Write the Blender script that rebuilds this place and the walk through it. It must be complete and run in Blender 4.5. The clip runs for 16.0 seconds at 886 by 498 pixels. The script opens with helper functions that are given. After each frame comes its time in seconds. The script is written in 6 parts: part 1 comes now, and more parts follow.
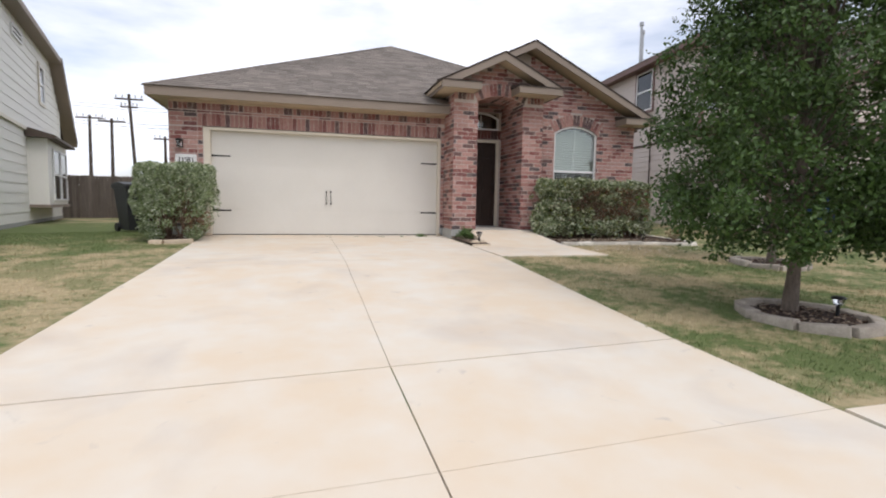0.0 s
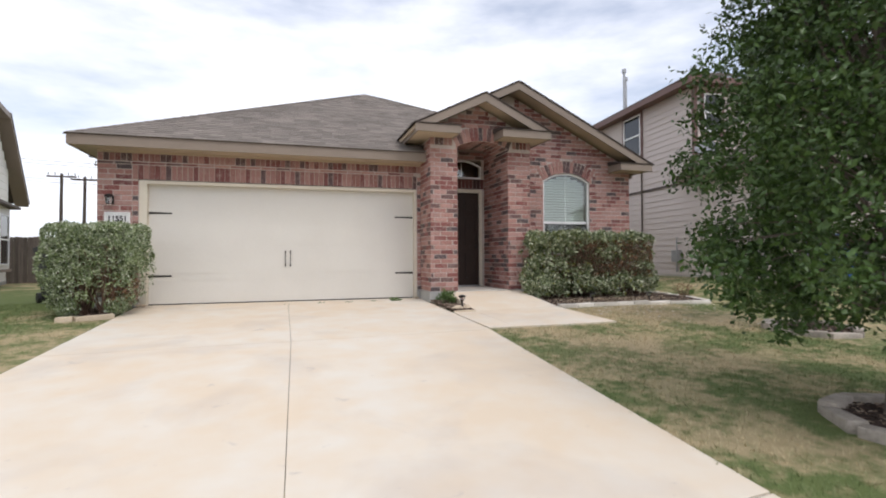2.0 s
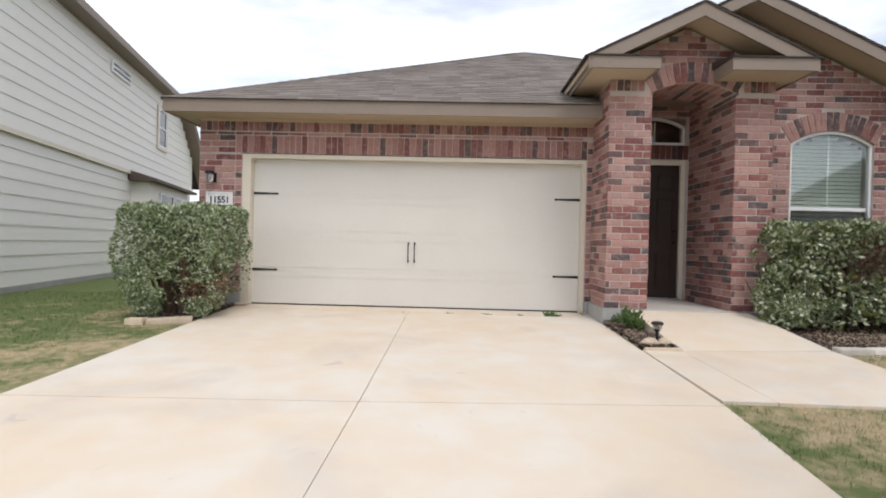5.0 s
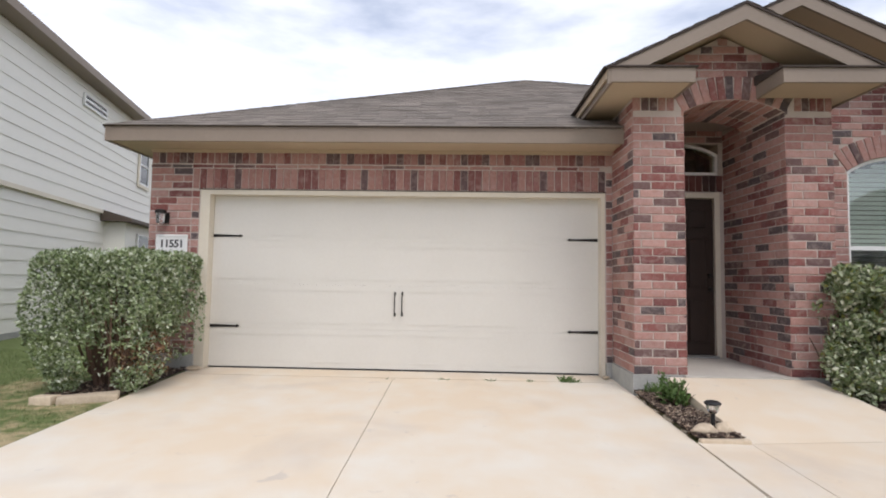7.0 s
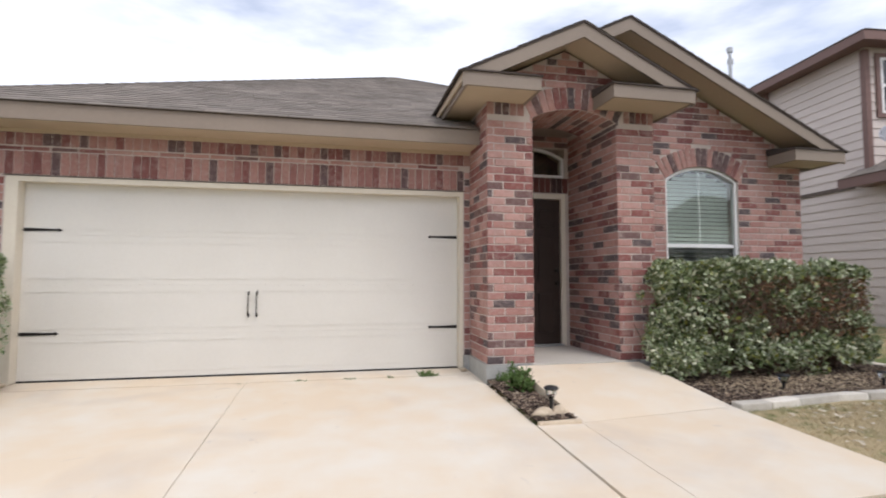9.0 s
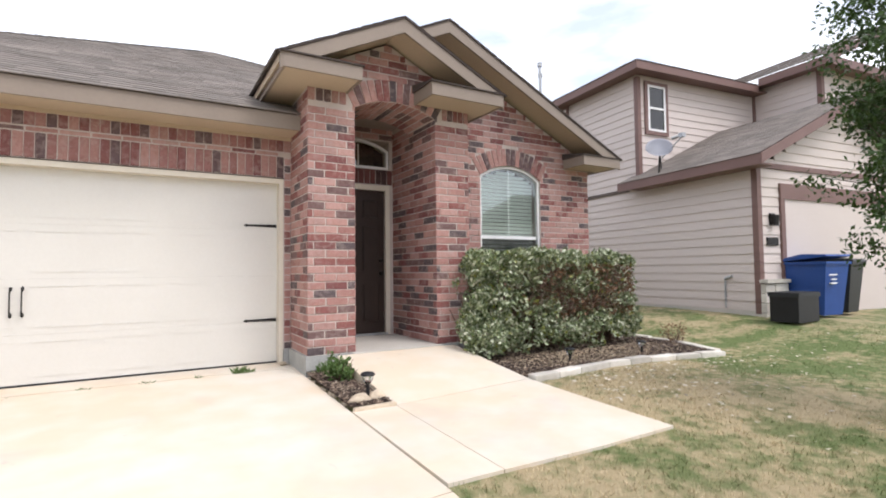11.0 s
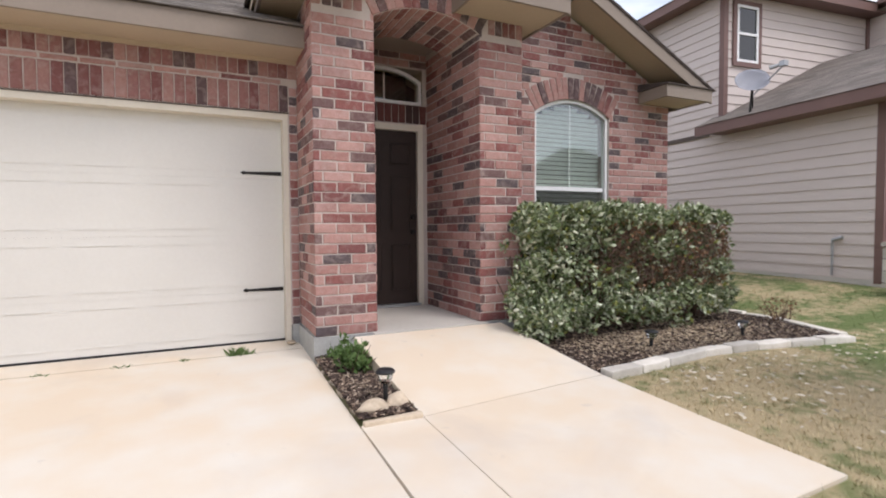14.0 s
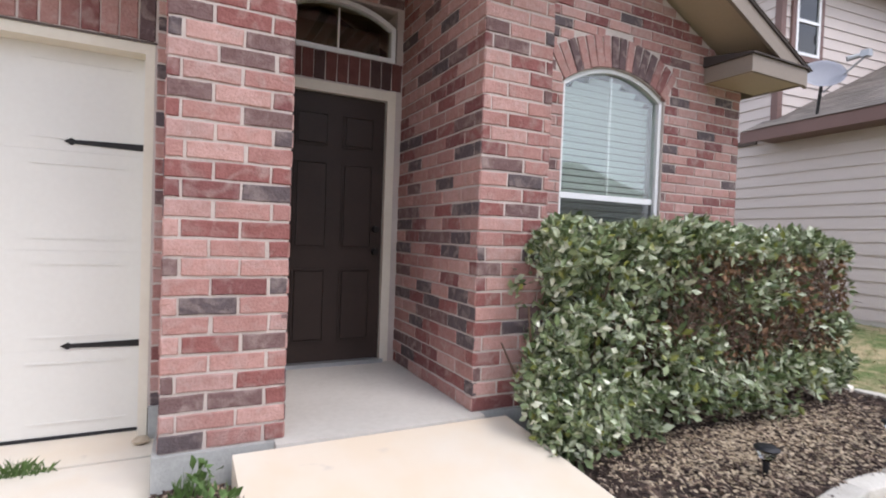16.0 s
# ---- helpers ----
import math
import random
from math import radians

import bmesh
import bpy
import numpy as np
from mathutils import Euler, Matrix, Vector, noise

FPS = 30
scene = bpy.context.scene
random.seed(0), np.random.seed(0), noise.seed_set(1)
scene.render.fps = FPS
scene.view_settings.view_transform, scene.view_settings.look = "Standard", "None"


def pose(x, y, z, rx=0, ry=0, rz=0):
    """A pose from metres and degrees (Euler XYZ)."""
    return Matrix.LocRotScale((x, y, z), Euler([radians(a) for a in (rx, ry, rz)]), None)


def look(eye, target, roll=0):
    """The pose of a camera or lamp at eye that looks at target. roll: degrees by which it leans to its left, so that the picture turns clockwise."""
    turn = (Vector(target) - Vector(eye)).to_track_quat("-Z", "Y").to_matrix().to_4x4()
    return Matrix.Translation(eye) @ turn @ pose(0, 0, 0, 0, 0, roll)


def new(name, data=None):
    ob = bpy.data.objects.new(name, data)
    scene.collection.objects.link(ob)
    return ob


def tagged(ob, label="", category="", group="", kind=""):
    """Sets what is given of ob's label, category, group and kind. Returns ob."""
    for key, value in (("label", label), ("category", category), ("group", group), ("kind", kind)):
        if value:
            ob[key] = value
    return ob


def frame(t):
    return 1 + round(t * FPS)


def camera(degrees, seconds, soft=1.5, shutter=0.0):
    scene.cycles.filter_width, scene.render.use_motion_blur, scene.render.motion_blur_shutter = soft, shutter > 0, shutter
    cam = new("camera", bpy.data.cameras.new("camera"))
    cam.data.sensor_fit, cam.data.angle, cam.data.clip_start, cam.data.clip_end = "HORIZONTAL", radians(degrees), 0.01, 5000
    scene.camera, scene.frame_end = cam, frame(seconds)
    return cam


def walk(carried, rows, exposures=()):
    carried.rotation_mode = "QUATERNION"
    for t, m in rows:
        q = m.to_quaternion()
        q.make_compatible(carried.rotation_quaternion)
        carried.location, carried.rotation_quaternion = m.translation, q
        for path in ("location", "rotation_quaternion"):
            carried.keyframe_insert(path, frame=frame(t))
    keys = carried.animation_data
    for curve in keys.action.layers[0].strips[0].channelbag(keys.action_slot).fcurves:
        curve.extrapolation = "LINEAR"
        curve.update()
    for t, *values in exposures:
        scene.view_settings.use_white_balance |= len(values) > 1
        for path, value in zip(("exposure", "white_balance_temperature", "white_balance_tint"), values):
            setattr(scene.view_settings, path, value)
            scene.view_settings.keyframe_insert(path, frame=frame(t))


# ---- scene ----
cam = camera(82.2, 16.0, soft=1.9, shutter=0.3)
PATH = [
    (0, (0.078, -0.173, 1.129), (0.609, 1.748, 0.959), 1.0),
    (0.5, (0.156, 0.095, 1.19), (0.778, 1.991, 1.048), 0.6),
    (1, (0.344, 0.437, 1.194), (0.947, 2.341, 1.086), 0.9),
    (1.5, (0.52, 0.797, 1.221), (1.097, 2.708, 1.095), 1.3),
    (2, (0.635, 1.205, 1.275), (1.218, 3.118, 1.306), -0.3),
    (2.5, (0.784, 1.686, 1.315), (1.227, 3.636, 1.337), 0.9),
    (3, (0.979, 2.146, 1.294), (1.272, 4.124, 1.296), 0.7),
    (3.5, (1.044, 2.597, 1.337), (1.262, 4.585, 1.332), -1.3),
    (4, (1.134, 3.064, 1.358), (1.207, 5.063, 1.328), -0.1),
    (4.2, (1.168, 3.244, 1.361), (1.183, 5.244, 1.338), 0.4),
    (6.3, (1.42, 4.812, 1.472), (1.346, 6.811, 1.461), 1.7),
    (6.5, (1.421, 4.935, 1.491), (1.35, 6.933, 1.569), 1.8),
    (7, (1.39, 5.085, 1.562), (1.322, 7.08, 1.686), 0.9),
    (7.5, (1.43, 5.121, 1.593), (1.307, 7.115, 1.683), 1.3),
    (8, (1.431, 5.119, 1.58), (1.379, 7.117, 1.671), 1.0),
    (8.5, (1.518, 5.117, 1.535), (1.675, 7.107, 1.65), 0.9),
    (9, (1.584, 5.104, 1.566), (1.995, 7.058, 1.681), 0.1),
    (9.5, (1.652, 5.057, 1.522), (2.311, 6.941, 1.647), -0.3),
    (10, (1.687, 5.03, 1.535), (2.605, 6.803, 1.647), -0.3),
    (10.2, (1.697, 5.031, 1.532), (2.713, 6.75, 1.638), -0.3),
    (12.3, (1.822, 5.061, 1.499), (2.787, 6.813, 1.528), -1.2),
    (12.5, (1.85, 5.119, 1.502), (2.748, 6.906, 1.51), 0.9),
    (13, (2.048, 5.317, 1.45), (2.874, 7.135, 1.339), 0.4),
    (13.5, (2.194, 5.678, 1.525), (3.066, 7.471, 1.36), -1.0),
    (14, (2.383, 6.181, 1.541), (3.236, 7.989, 1.46), -0.4),
    (14.5, (2.6, 6.635, 1.533), (3.428, 8.452, 1.425), 0.5),
    (15, (2.814, 7.1, 1.589), (3.768, 8.85, 1.426), -0.6),
    (15.5, (3.097, 7.559, 1.636), (4.044, 9.318, 1.537), 0.8),
    (16, (3.354, 7.99, 1.636), (4.243, 9.781, 1.59), 2.1),
]
walk(cam, [(t, look(eye, target, roll)) for t, eye, target, roll in PATH],
     [(0.0, 0.08, 6500, 14), (4.2, 0.18, 6500, 13), (8.0, 0.20, 6450, 14), (10.2, 0.48, 6450, 14), (12.3, 0.86, 6420, 14),
      (13.0, 0.66, 6420, 15), (14.5, 0.40, 6400, 16), (15.2, 0.40, 6300, 16), (16.0, 0.68, 6120, 16)])

# ---- world and sun: bright broken overcast ----
world = bpy.data.worlds.new("sky")
scene.world = world
world.use_nodes = True
wn, wl = world.node_tree.nodes, world.node_tree.links
wn.clear()
w_out = wn.new("ShaderNodeOutputWorld")
w_bg = wn.new("ShaderNodeBackground")
w_sky = wn.new("ShaderNodeTexSky")
w_sky.sky_type = 'NISHITA'
w_sky.sun_disc = False
w_sky.sun_elevation = radians(54)
w_sky.sun_rotation = radians(158)
w_sky.dust_density = 2.0
w_co = wn.new("ShaderNodeTexCoord")
w_map = wn.new("ShaderNodeMapping")
w_map.inputs["Scale"].default_value = (1.0, 1.0, 3.2)
w_noise = wn.new("ShaderNodeTexNoise")
w_noise.inputs["Scale"].default_value = 2.3
w_noise.inputs["Detail"].default_value = 7.0
w_noise.inputs["Roughness"].default_value = 0.52
w_ramp = wn.new("ShaderNodeValToRGB")
w_ramp.color_ramp.elements[0].position = 0.36
w_ramp.color_ramp.elements[0].color = (0.36, 0.36, 0.36, 1)
w_ramp.color_ramp.elements[1].position = 0.58
w_ramp.color_ramp.elements[1].color = (1, 1, 1, 1)
w_mix = wn.new("ShaderNodeMix")
w_mix.data_type = 'RGBA'
w_cloud = wn.new("ShaderNodeRGB")
w_cloud.outputs[0].default_value = (7.3, 7.6, 8.1, 1)
wl.new(w_co.outputs["Generated"], w_map.inputs["Vector"])
wl.new(w_map.outputs[0], w_noise.inputs["Vector"])
wl.new(w_noise.outputs["Fac"], w_ramp.inputs["Fac"])
wl.new(w_ramp.outputs["Color"], w_mix.inputs["Factor"])
wl.new(w_sky.outputs["Color"], w_mix.inputs["A"])
wl.new(w_cloud.outputs[0], w_mix.inputs["B"])
wl.new(w_mix.outputs["Result"], w_bg.inputs["Color"])
w_bg.inputs["Strength"].default_value = 0.149
wl.new(w_bg.outputs[0], w_out.inputs["Surface"])

sun = new("sun", bpy.data.lights.new("sun", 'SUN'))
sun.data.energy = 1.2
sun.data.angle = radians(24)
sun.data.color = (1.0, 0.965, 0.91)
sun.matrix_world = look((10, -25, 40), (0, 0, 0))

# ---- materials ----
def material(name, color, rough=0.8, metal=0.0, spec=0.3, dark=None, scale=6.0, fine=60.0, amount=0.5,
             bump=0.15, bump_scale=80.0, lo=0.42, hi=0.82, stain=None, smear=None, patches=(), vary="", stretch=(1, 1, 1), ramp=None):
    """A painted, mineral or plant surface: two scales of colour variation, grain relief, and piece-to-piece change."""
    m = bpy.data.materials.new(name)
    m.use_nodes = True
    n, l = m.node_tree.nodes, m.node_tree.links
    b = n["Principled BSDF"]
    b.inputs["Roughness"].default_value = rough
    b.inputs["Metallic"].default_value = metal
    b.inputs["Specular IOR Level"].default_value = spec
    co = n.new("ShaderNodeTexCoord")
    mp = n.new("ShaderNodeMapping")
    mp.inputs["Scale"].default_value = stretch
    geo = n.new("ShaderNodeNewGeometry")
    l.new(geo.outputs["Position"], mp.inputs["Vector"])
    big = n.new("ShaderNodeTexNoise")
    big.inputs["Scale"].default_value, big.inputs["Detail"].default_value = scale, 5
    small = n.new("ShaderNodeTexNoise")
    small.inputs["Scale"].default_value, small.inputs["Detail"].default_value = fine, 3
    l.new(mp.outputs[0], big.inputs["Vector"])
    l.new(mp.outputs[0], small.inputs["Vector"])
    add = n.new("ShaderNodeMath")
    add.operation = 'MULTIPLY_ADD'
    l.new(small.outputs["Fac"], add.inputs[0])
    add.inputs[1].default_value = 0.5
    half = n.new("ShaderNodeMath")
    half.operation = 'MULTIPLY'
    l.new(big.outputs["Fac"], half.inputs[0])
    half.inputs[1].default_value = 0.75
    l.new(half.outputs[0], add.inputs[2])
    rng = n.new("ShaderNodeMapRange")
    rng.inputs["From Min"].default_value, rng.inputs["From Max"].default_value = lo, hi
    rng.inputs["To Max"].default_value = amount
    l.new(add.outputs[0], rng.inputs["Value"])
    dry = rng.outputs[0]
    for cx, cy, reach, much in patches:
        di = n.new("ShaderNodeVectorMath")
        di.operation = 'DISTANCE'
        l.new(geo.outputs["Position"], di.inputs[0])
        di.inputs[1].default_value = (cx, cy, 0.3)
        mr = n.new("ShaderNodeMapRange")
        mr.interpolation_type = 'SMOOTHSTEP'
        mr.inputs["From Min"].default_value, mr.inputs["From Max"].default_value = 0.0, reach
        mr.inputs["To Min"].default_value, mr.inputs["To Max"].default_value = much, 0.0
        l.new(di.outputs["Value"], mr.inputs["Value"])
        ad = n.new("ShaderNodeMath")
        ad.use_clamp = True
        l.new(dry, ad.inputs[0])
        l.new(mr.outputs[0], ad.inputs[1])
        dry = ad.outputs[0]
    mix = n.new("ShaderNodeMix")
    mix.data_type = 'RGBA'
    l.new(dry, mix.inputs["Factor"])
    d = dark or tuple(c * 0.6 for c in color)
    mix.inputs["B"].default_value = (*d, 1)
    if ramp:
        cr = n.new("ShaderNodeValToRGB")
        cr.color_ramp.interpolation = 'CONSTANT'
        els = cr.color_ramp.elements
        els[0].position, els[0].color = 0.0, (*ramp[0][1], 1)
        els[1].position, els[1].color = ramp[1][0], (*ramp[1][1], 1)
        for p, c in ramp[2:]:
            e = els.new(p)
            e.color = (*c, 1)
        if vary == "object":
            oi = n.new("ShaderNodeObjectInfo")
            l.new(oi.outputs["Random"], cr.inputs["Fac"])
        else:
            l.new(geo.outputs["Random Per Island"], cr.inputs["Fac"])
        l.new(cr.outputs["Color"], mix.inputs["A"])
        mul = n.new("ShaderNodeMix")
        mul.data_type = 'RGBA'
        mul.blend_type = 'MULTIPLY'
        mul.inputs["Factor"].default_value = 0.85
        l.new(cr.outputs["Color"], mul.inputs["A"])
        mul.inputs["B"].default_value = (*d, 1)
        l.new(mul.outputs["Result"], mix.inputs["B"])
        final = mix.outputs["Result"]
    else:
        mix.inputs["A"].default_value = (*color, 1)
        final = mix.outputs["Result"]
        if vary:
            hsv = n.new("ShaderNodeHueSaturation")
            vr = n.new("ShaderNodeMapRange")
            vr.inputs["To Min"].default_value, vr.inputs["To Max"].default_value = 0.78, 1.2
            if vary == "object":
                oi = n.new("ShaderNodeObjectInfo")
                l.new(oi.outputs["Random"], vr.inputs["Value"])
            else:
                l.new(geo.outputs["Random Per Island"], vr.inputs["Value"])
            l.new(vr.outputs[0], hsv.inputs["Value"])
            l.new(final, hsv.inputs["Color"])
            final = hsv.outputs["Color"]
    for tint, sc, lo_, hi_, top in ((stain, 0.9, 0.53, 0.74, 0.42), (stain, 5.5, 0.68, 0.76, 0.5), (smear, 13.0, 0.48, 0.78, 0.5)):
        if tint:
            sn = n.new("ShaderNodeTexNoise")
            sn.inputs["Scale"].default_value, sn.inputs["Detail"].default_value, sn.inputs["Distortion"].default_value = sc, 6, 0.6
            l.new(mp.outputs[0], sn.inputs["Vector"])
            sr = n.new("ShaderNodeMapRange")
            sr.inputs["From Min"].default_value, sr.inputs["From Max"].default_value, sr.inputs["To Max"].default_value = lo_, hi_, top
            l.new(sn.outputs["Fac"], sr.inputs["Value"])
            sm = n.new("ShaderNodeMix")
            sm.data_type = 'RGBA'
            l.new(sr.outputs[0], sm.inputs["Factor"])
            l.new(final, sm.inputs["A"])
            sm.inputs["B"].default_value = (*tint, 1)
            final = sm.outputs["Result"]
    l.new(final, b.inputs["Base Color"])
    if bump:
        bn = n.new("ShaderNodeTexNoise")
        bn.inputs["Scale"].default_value, bn.inputs["Detail"].default_value = bump_scale, 4
        l.new(mp.outputs[0], bn.inputs["Vector"])
        bp = n.new("ShaderNodeBump")
        bp.inputs["Strength"].default_value, bp.inputs["Distance"].default_value = bump, 0.01
        l.new(bn.outputs["Fac"], bp.inputs["Height"])
        l.new(bp.outputs[0], b.inputs["Normal"])
    return m


BRICKS = [(0.00, (0.480, 0.281, 0.247)), (0.13, (0.416, 0.230, 0.202)), (0.26, (0.510, 0.318, 0.282)), (0.38, (0.376, 0.198, 0.175)),
          (0.48, (0.446, 0.281, 0.253)), (0.57, (0.272, 0.111, 0.100)), (0.68, (0.214, 0.087, 0.083)), (0.79, (0.179, 0.113, 0.108)), (0.90, (0.113, 0.091, 0.095))]
SALMON = [(0.00, (0.416, 0.240, 0.212)), (0.25, (0.372, 0.207, 0.182)), (0.44, (0.308, 0.156, 0.140)), (0.58, (0.222, 0.094, 0.087)), (0.80, (0.130, 0.088, 0.089))]
M = {
    "brick": material("brick_clay", (0.4, 0.2, 0.16), 0.88, dark=(0.66, 0.55, 0.52), scale=13, fine=75, amount=1.0, bump=0.7, bump_scale=80, smear=(0.49, 0.39, 0.355), vary="object", ramp=BRICKS),
    "brick_far": material("brick_clay_joined", (0.4, 0.2, 0.16), 0.88, dark=(0.66, 0.55, 0.52), scale=13, fine=75, amount=1.0, bump=0.7, bump_scale=80, smear=(0.49, 0.39, 0.355), vary="island", ramp=BRICKS),
    "brick_soldier": material("brick_clay_soldier", (0.4, 0.2, 0.16), 0.88, dark=(0.66, 0.55, 0.52), scale=13, fine=75, amount=1.0, bump=0.7, bump_scale=80, smear=(0.49, 0.39, 0.355), vary="object", ramp=SALMON),
    # dark red lintel clay, its colour deepened to carry the porch recess's shade
    "brick_shaded": material("brick_clay_shaded", (0.2, 0.1, 0.08), 0.88, dark=(0.66, 0.55, 0.52), scale=13, fine=75, amount=1.0, bump=0.7, bump_scale=80, vary="object", ramp=[(0.0, (0.15, 0.062, 0.055)), (0.4, (0.11, 0.05, 0.046)), (0.7, (0.075, 0.045, 0.043))]),
    "mortar": material("mortar", (0.53, 0.46, 0.415), 0.95, dark=(0.36, 0.30, 0.265), scale=5, fine=90, amount=0.5, bump=0.4),
    "concrete": material("drive_concrete", (0.70, 0.648, 0.56), 0.85, dark=(0.685, 0.575, 0.44), scale=0.55, fine=3, amount=1.0, bump=0.06, bump_scale=220, lo=0.47, hi=0.74, stain=(0.47, 0.42, 0.385)),
    "porch": material("porch_concrete", (0.58, 0.55, 0.50), 0.85, dark=(0.47, 0.44, 0.39), scale=1.6, fine=30, amount=0.7, bump=0.12, bump_scale=200),
    "footing": material("footing_concrete", (0.42, 0.42, 0.40), 0.9, dark=(0.30, 0.30, 0.285), scale=4, fine=40, amount=0.8, bump=0.3, bump_scale=90),
    "joint": material("joint_dirt", (0.25, 0.21, 0.165), 0.95, scale=6, fine=60),
    "trim": material("taupe_trim_paint", (0.265, 0.215, 0.175), 0.55, scale=2, fine=30, amount=0.25, bump=0.06, bump_scale=60),
    "soffit": material("tan_soffit_paint", (0.50, 0.40, 0.285), 0.6, scale=2, fine=30, amount=0.2, bump=0.05),
    "cream": material("cream_trim_paint", (0.70, 0.645, 0.54), 0.5, dark=(0.55, 0.48, 0.38), scale=3, fine=30, amount=0.35, bump=0.06),
    "door": material("garage_door_paint", (0.665, 0.645, 0.595), 0.45, dark=(0.60, 0.575, 0.525), scale=1.4, fine=40, amount=0.5, bump=0.05, bump_scale=300),
    "iron": material("black_iron", (0.02, 0.018, 0.017), 0.5, metal=0.3, scale=20, fine=90, bump=0.1),
    "white": material("white_vinyl", (0.80, 0.80, 0.79), 0.4, dark=(0.68, 0.68, 0.66), scale=3, fine=40, amount=0.3, bump=0.02),
    "blind": material("white_blind", (0.74, 0.77, 0.74), 0.5, scale=3, fine=40, amount=0.2, bump=0.0),
    "front_door": material("dark_brown_door_paint", (0.046, 0.031, 0.026), 0.5, spec=0.2, dark=(0.028, 0.02, 0.017), scale=4, fine=50, amount=0.6, bump=0.06, bump_scale=90),
    "shingle": material("asphalt_shingle", (0.235, 0.205, 0.18), 0.95, dark=(0.15, 0.13, 0.115), scale=1.2, fine=45, amount=0.7, bump=0.5, bump_scale=180, vary="island"),
    "deck": material("roof_edge", (0.07, 0.055, 0.05), 0.9),
    "cream_siding": material("cream_lap_siding", (0.80, 0.785, 0.73), 0.6, dark=(0.70, 0.68, 0.62), scale=0.8, fine=18, amount=0.4, bump=0.1, bump_scale=40, stretch=(1, 0.2, 2)),
    "pink_siding": material("taupe_lap_siding", (0.59, 0.52, 0.48), 0.6, dark=(0.52, 0.455, 0.41), scale=0.8, fine=18, amount=0.4, bump=0.1, bump_scale=40, stretch=(1, 0.2, 2)),
    "mauve": material("mauve_trim_paint", (0.19, 0.115, 0.10), 0.55, scale=2, fine=30, amount=0.3, bump=0.05),
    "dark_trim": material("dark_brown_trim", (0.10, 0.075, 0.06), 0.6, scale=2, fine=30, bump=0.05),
    "fence": material("weathered_fence_wood", (0.16, 0.135, 0.115), 0.9, dark=(0.085, 0.07, 0.06), scale=3, fine=30, amount=0.9, bump=0.4, bump_scale=30, vary="object", stretch=(6, 6, 0.6)),
    "pole": material("creosote_pole_wood", (0.075, 0.06, 0.05), 0.9, scale=3, fine=20),
    "bark": material("tree_bark", (0.19, 0.155, 0.13), 0.95, dark=(0.085, 0.067, 0.055), scale=8, fine=40, amount=0.9, bump=0.7, bump_scale=35, stretch=(3, 3, 0.7)),
    "leaf_tree": material("elm_leaf", (0.056, 0.108, 0.022), 0.42, dark=(0.026, 0.054, 0.011), scale=2.2, fine=12, amount=0.7, bump=0, vary="island", spec=0.35),
    "leaf_bush": material("sage_leaf", (0.27, 0.32, 0.19), 0.45, dark=(0.6, 0.66, 0.55), scale=4, fine=20, amount=0.7, bump=0, vary="island", spec=0.4, ramp=[(0.0, (0.21, 0.27, 0.12)), (0.28, (0.11, 0.155, 0.06)), (0.44, (0.31, 0.37, 0.20)), (0.70, (0.43, 0.48, 0.34)), (0.90, (0.60, 0.63, 0.52))]),
    "leaf_hedge": material("elaeagnus_leaf", (0.31, 0.325, 0.20), 0.28, dark=(0.62, 0.64, 0.52), scale=5, fine=22, amount=0.9, bump=0, vary="island", spec=0.5, ramp=[(0.00, (0.171, 0.220, 0.100)), (0.24, (0.085, 0.122, 0.047)), (0.40, (0.285, 0.336, 0.183)), (0.60, (0.456, 0.499, 0.354)), (0.82, (0.707, 0.708, 0.566)), (0.94, (0.274, 0.290, 0.071))]),
    "litter": material("pale_leaf_litter", (0.58, 0.47, 0.33), 0.85, dark=(0.33, 0.25, 0.165), scale=9, fine=30, bump=0, vary="island"),
    "litter_pale": material("bleached_leaf", (0.64, 0.58, 0.47), 0.8, dark=(0.45, 0.38, 0.27), scale=9, fine=30, bump=0, vary="island"),
    "leaf_far": material("far_foliage", (0.12, 0.19, 0.06), 0.8, dark=(0.06, 0.11, 0.03), scale=0.3, fine=2, amount=0.8, bump=0, vary="island"),
    "leaf_dry": material("dry_leaf", (0.26, 0.15, 0.085), 0.8, dark=(0.15, 0.085, 0.05), scale=6, fine=20, bump=0, vary="island"),
    "leaf_plant": material("bright_leaf", (0.105, 0.17, 0.05), 0.5, dark=(0.05, 0.10, 0.025), scale=8, fine=30, bump=0, vary="island"),
    "twig": material("twig_wood", (0.15, 0.095, 0.07), 0.9, scale=20, fine=60),
    "mulch_soil": material("mulch_soil", (0.085, 0.06, 0.048), 0.95, dark=(0.045, 0.033, 0.028), scale=6, fine=60, amount=0.9, bump=0.8, bump_scale=60),
    "chip": material("mulch_chip", (0.13, 0.085, 0.065), 0.9, dark=(0.06, 0.042, 0.035), scale=10, fine=60, amount=0.6, bump=0, vary="island",
                     ramp=[(0.0, (0.10, 0.068, 0.054)), (0.35, (0.06, 0.042, 0.036)), (0.6, (0.16, 0.11, 0.085)), (0.72, (0.34, 0.25, 0.18)), (0.86, (0.50, 0.40, 0.30))]),
    "stone": material("limestone", (0.50, 0.47, 0.42), 0.9, dark=(0.33, 0.31, 0.28), scale=8, fine=50, amount=0.8, bump=0.5, bump_scale=60, vary="object"),
    "stone_dark": material("weathered_limestone", (0.46, 0.41, 0.35), 0.92, dark=(0.27, 0.24, 0.205), scale=7, fine=40, amount=0.9, bump=0.6, bump_scale=50, vary="object"),
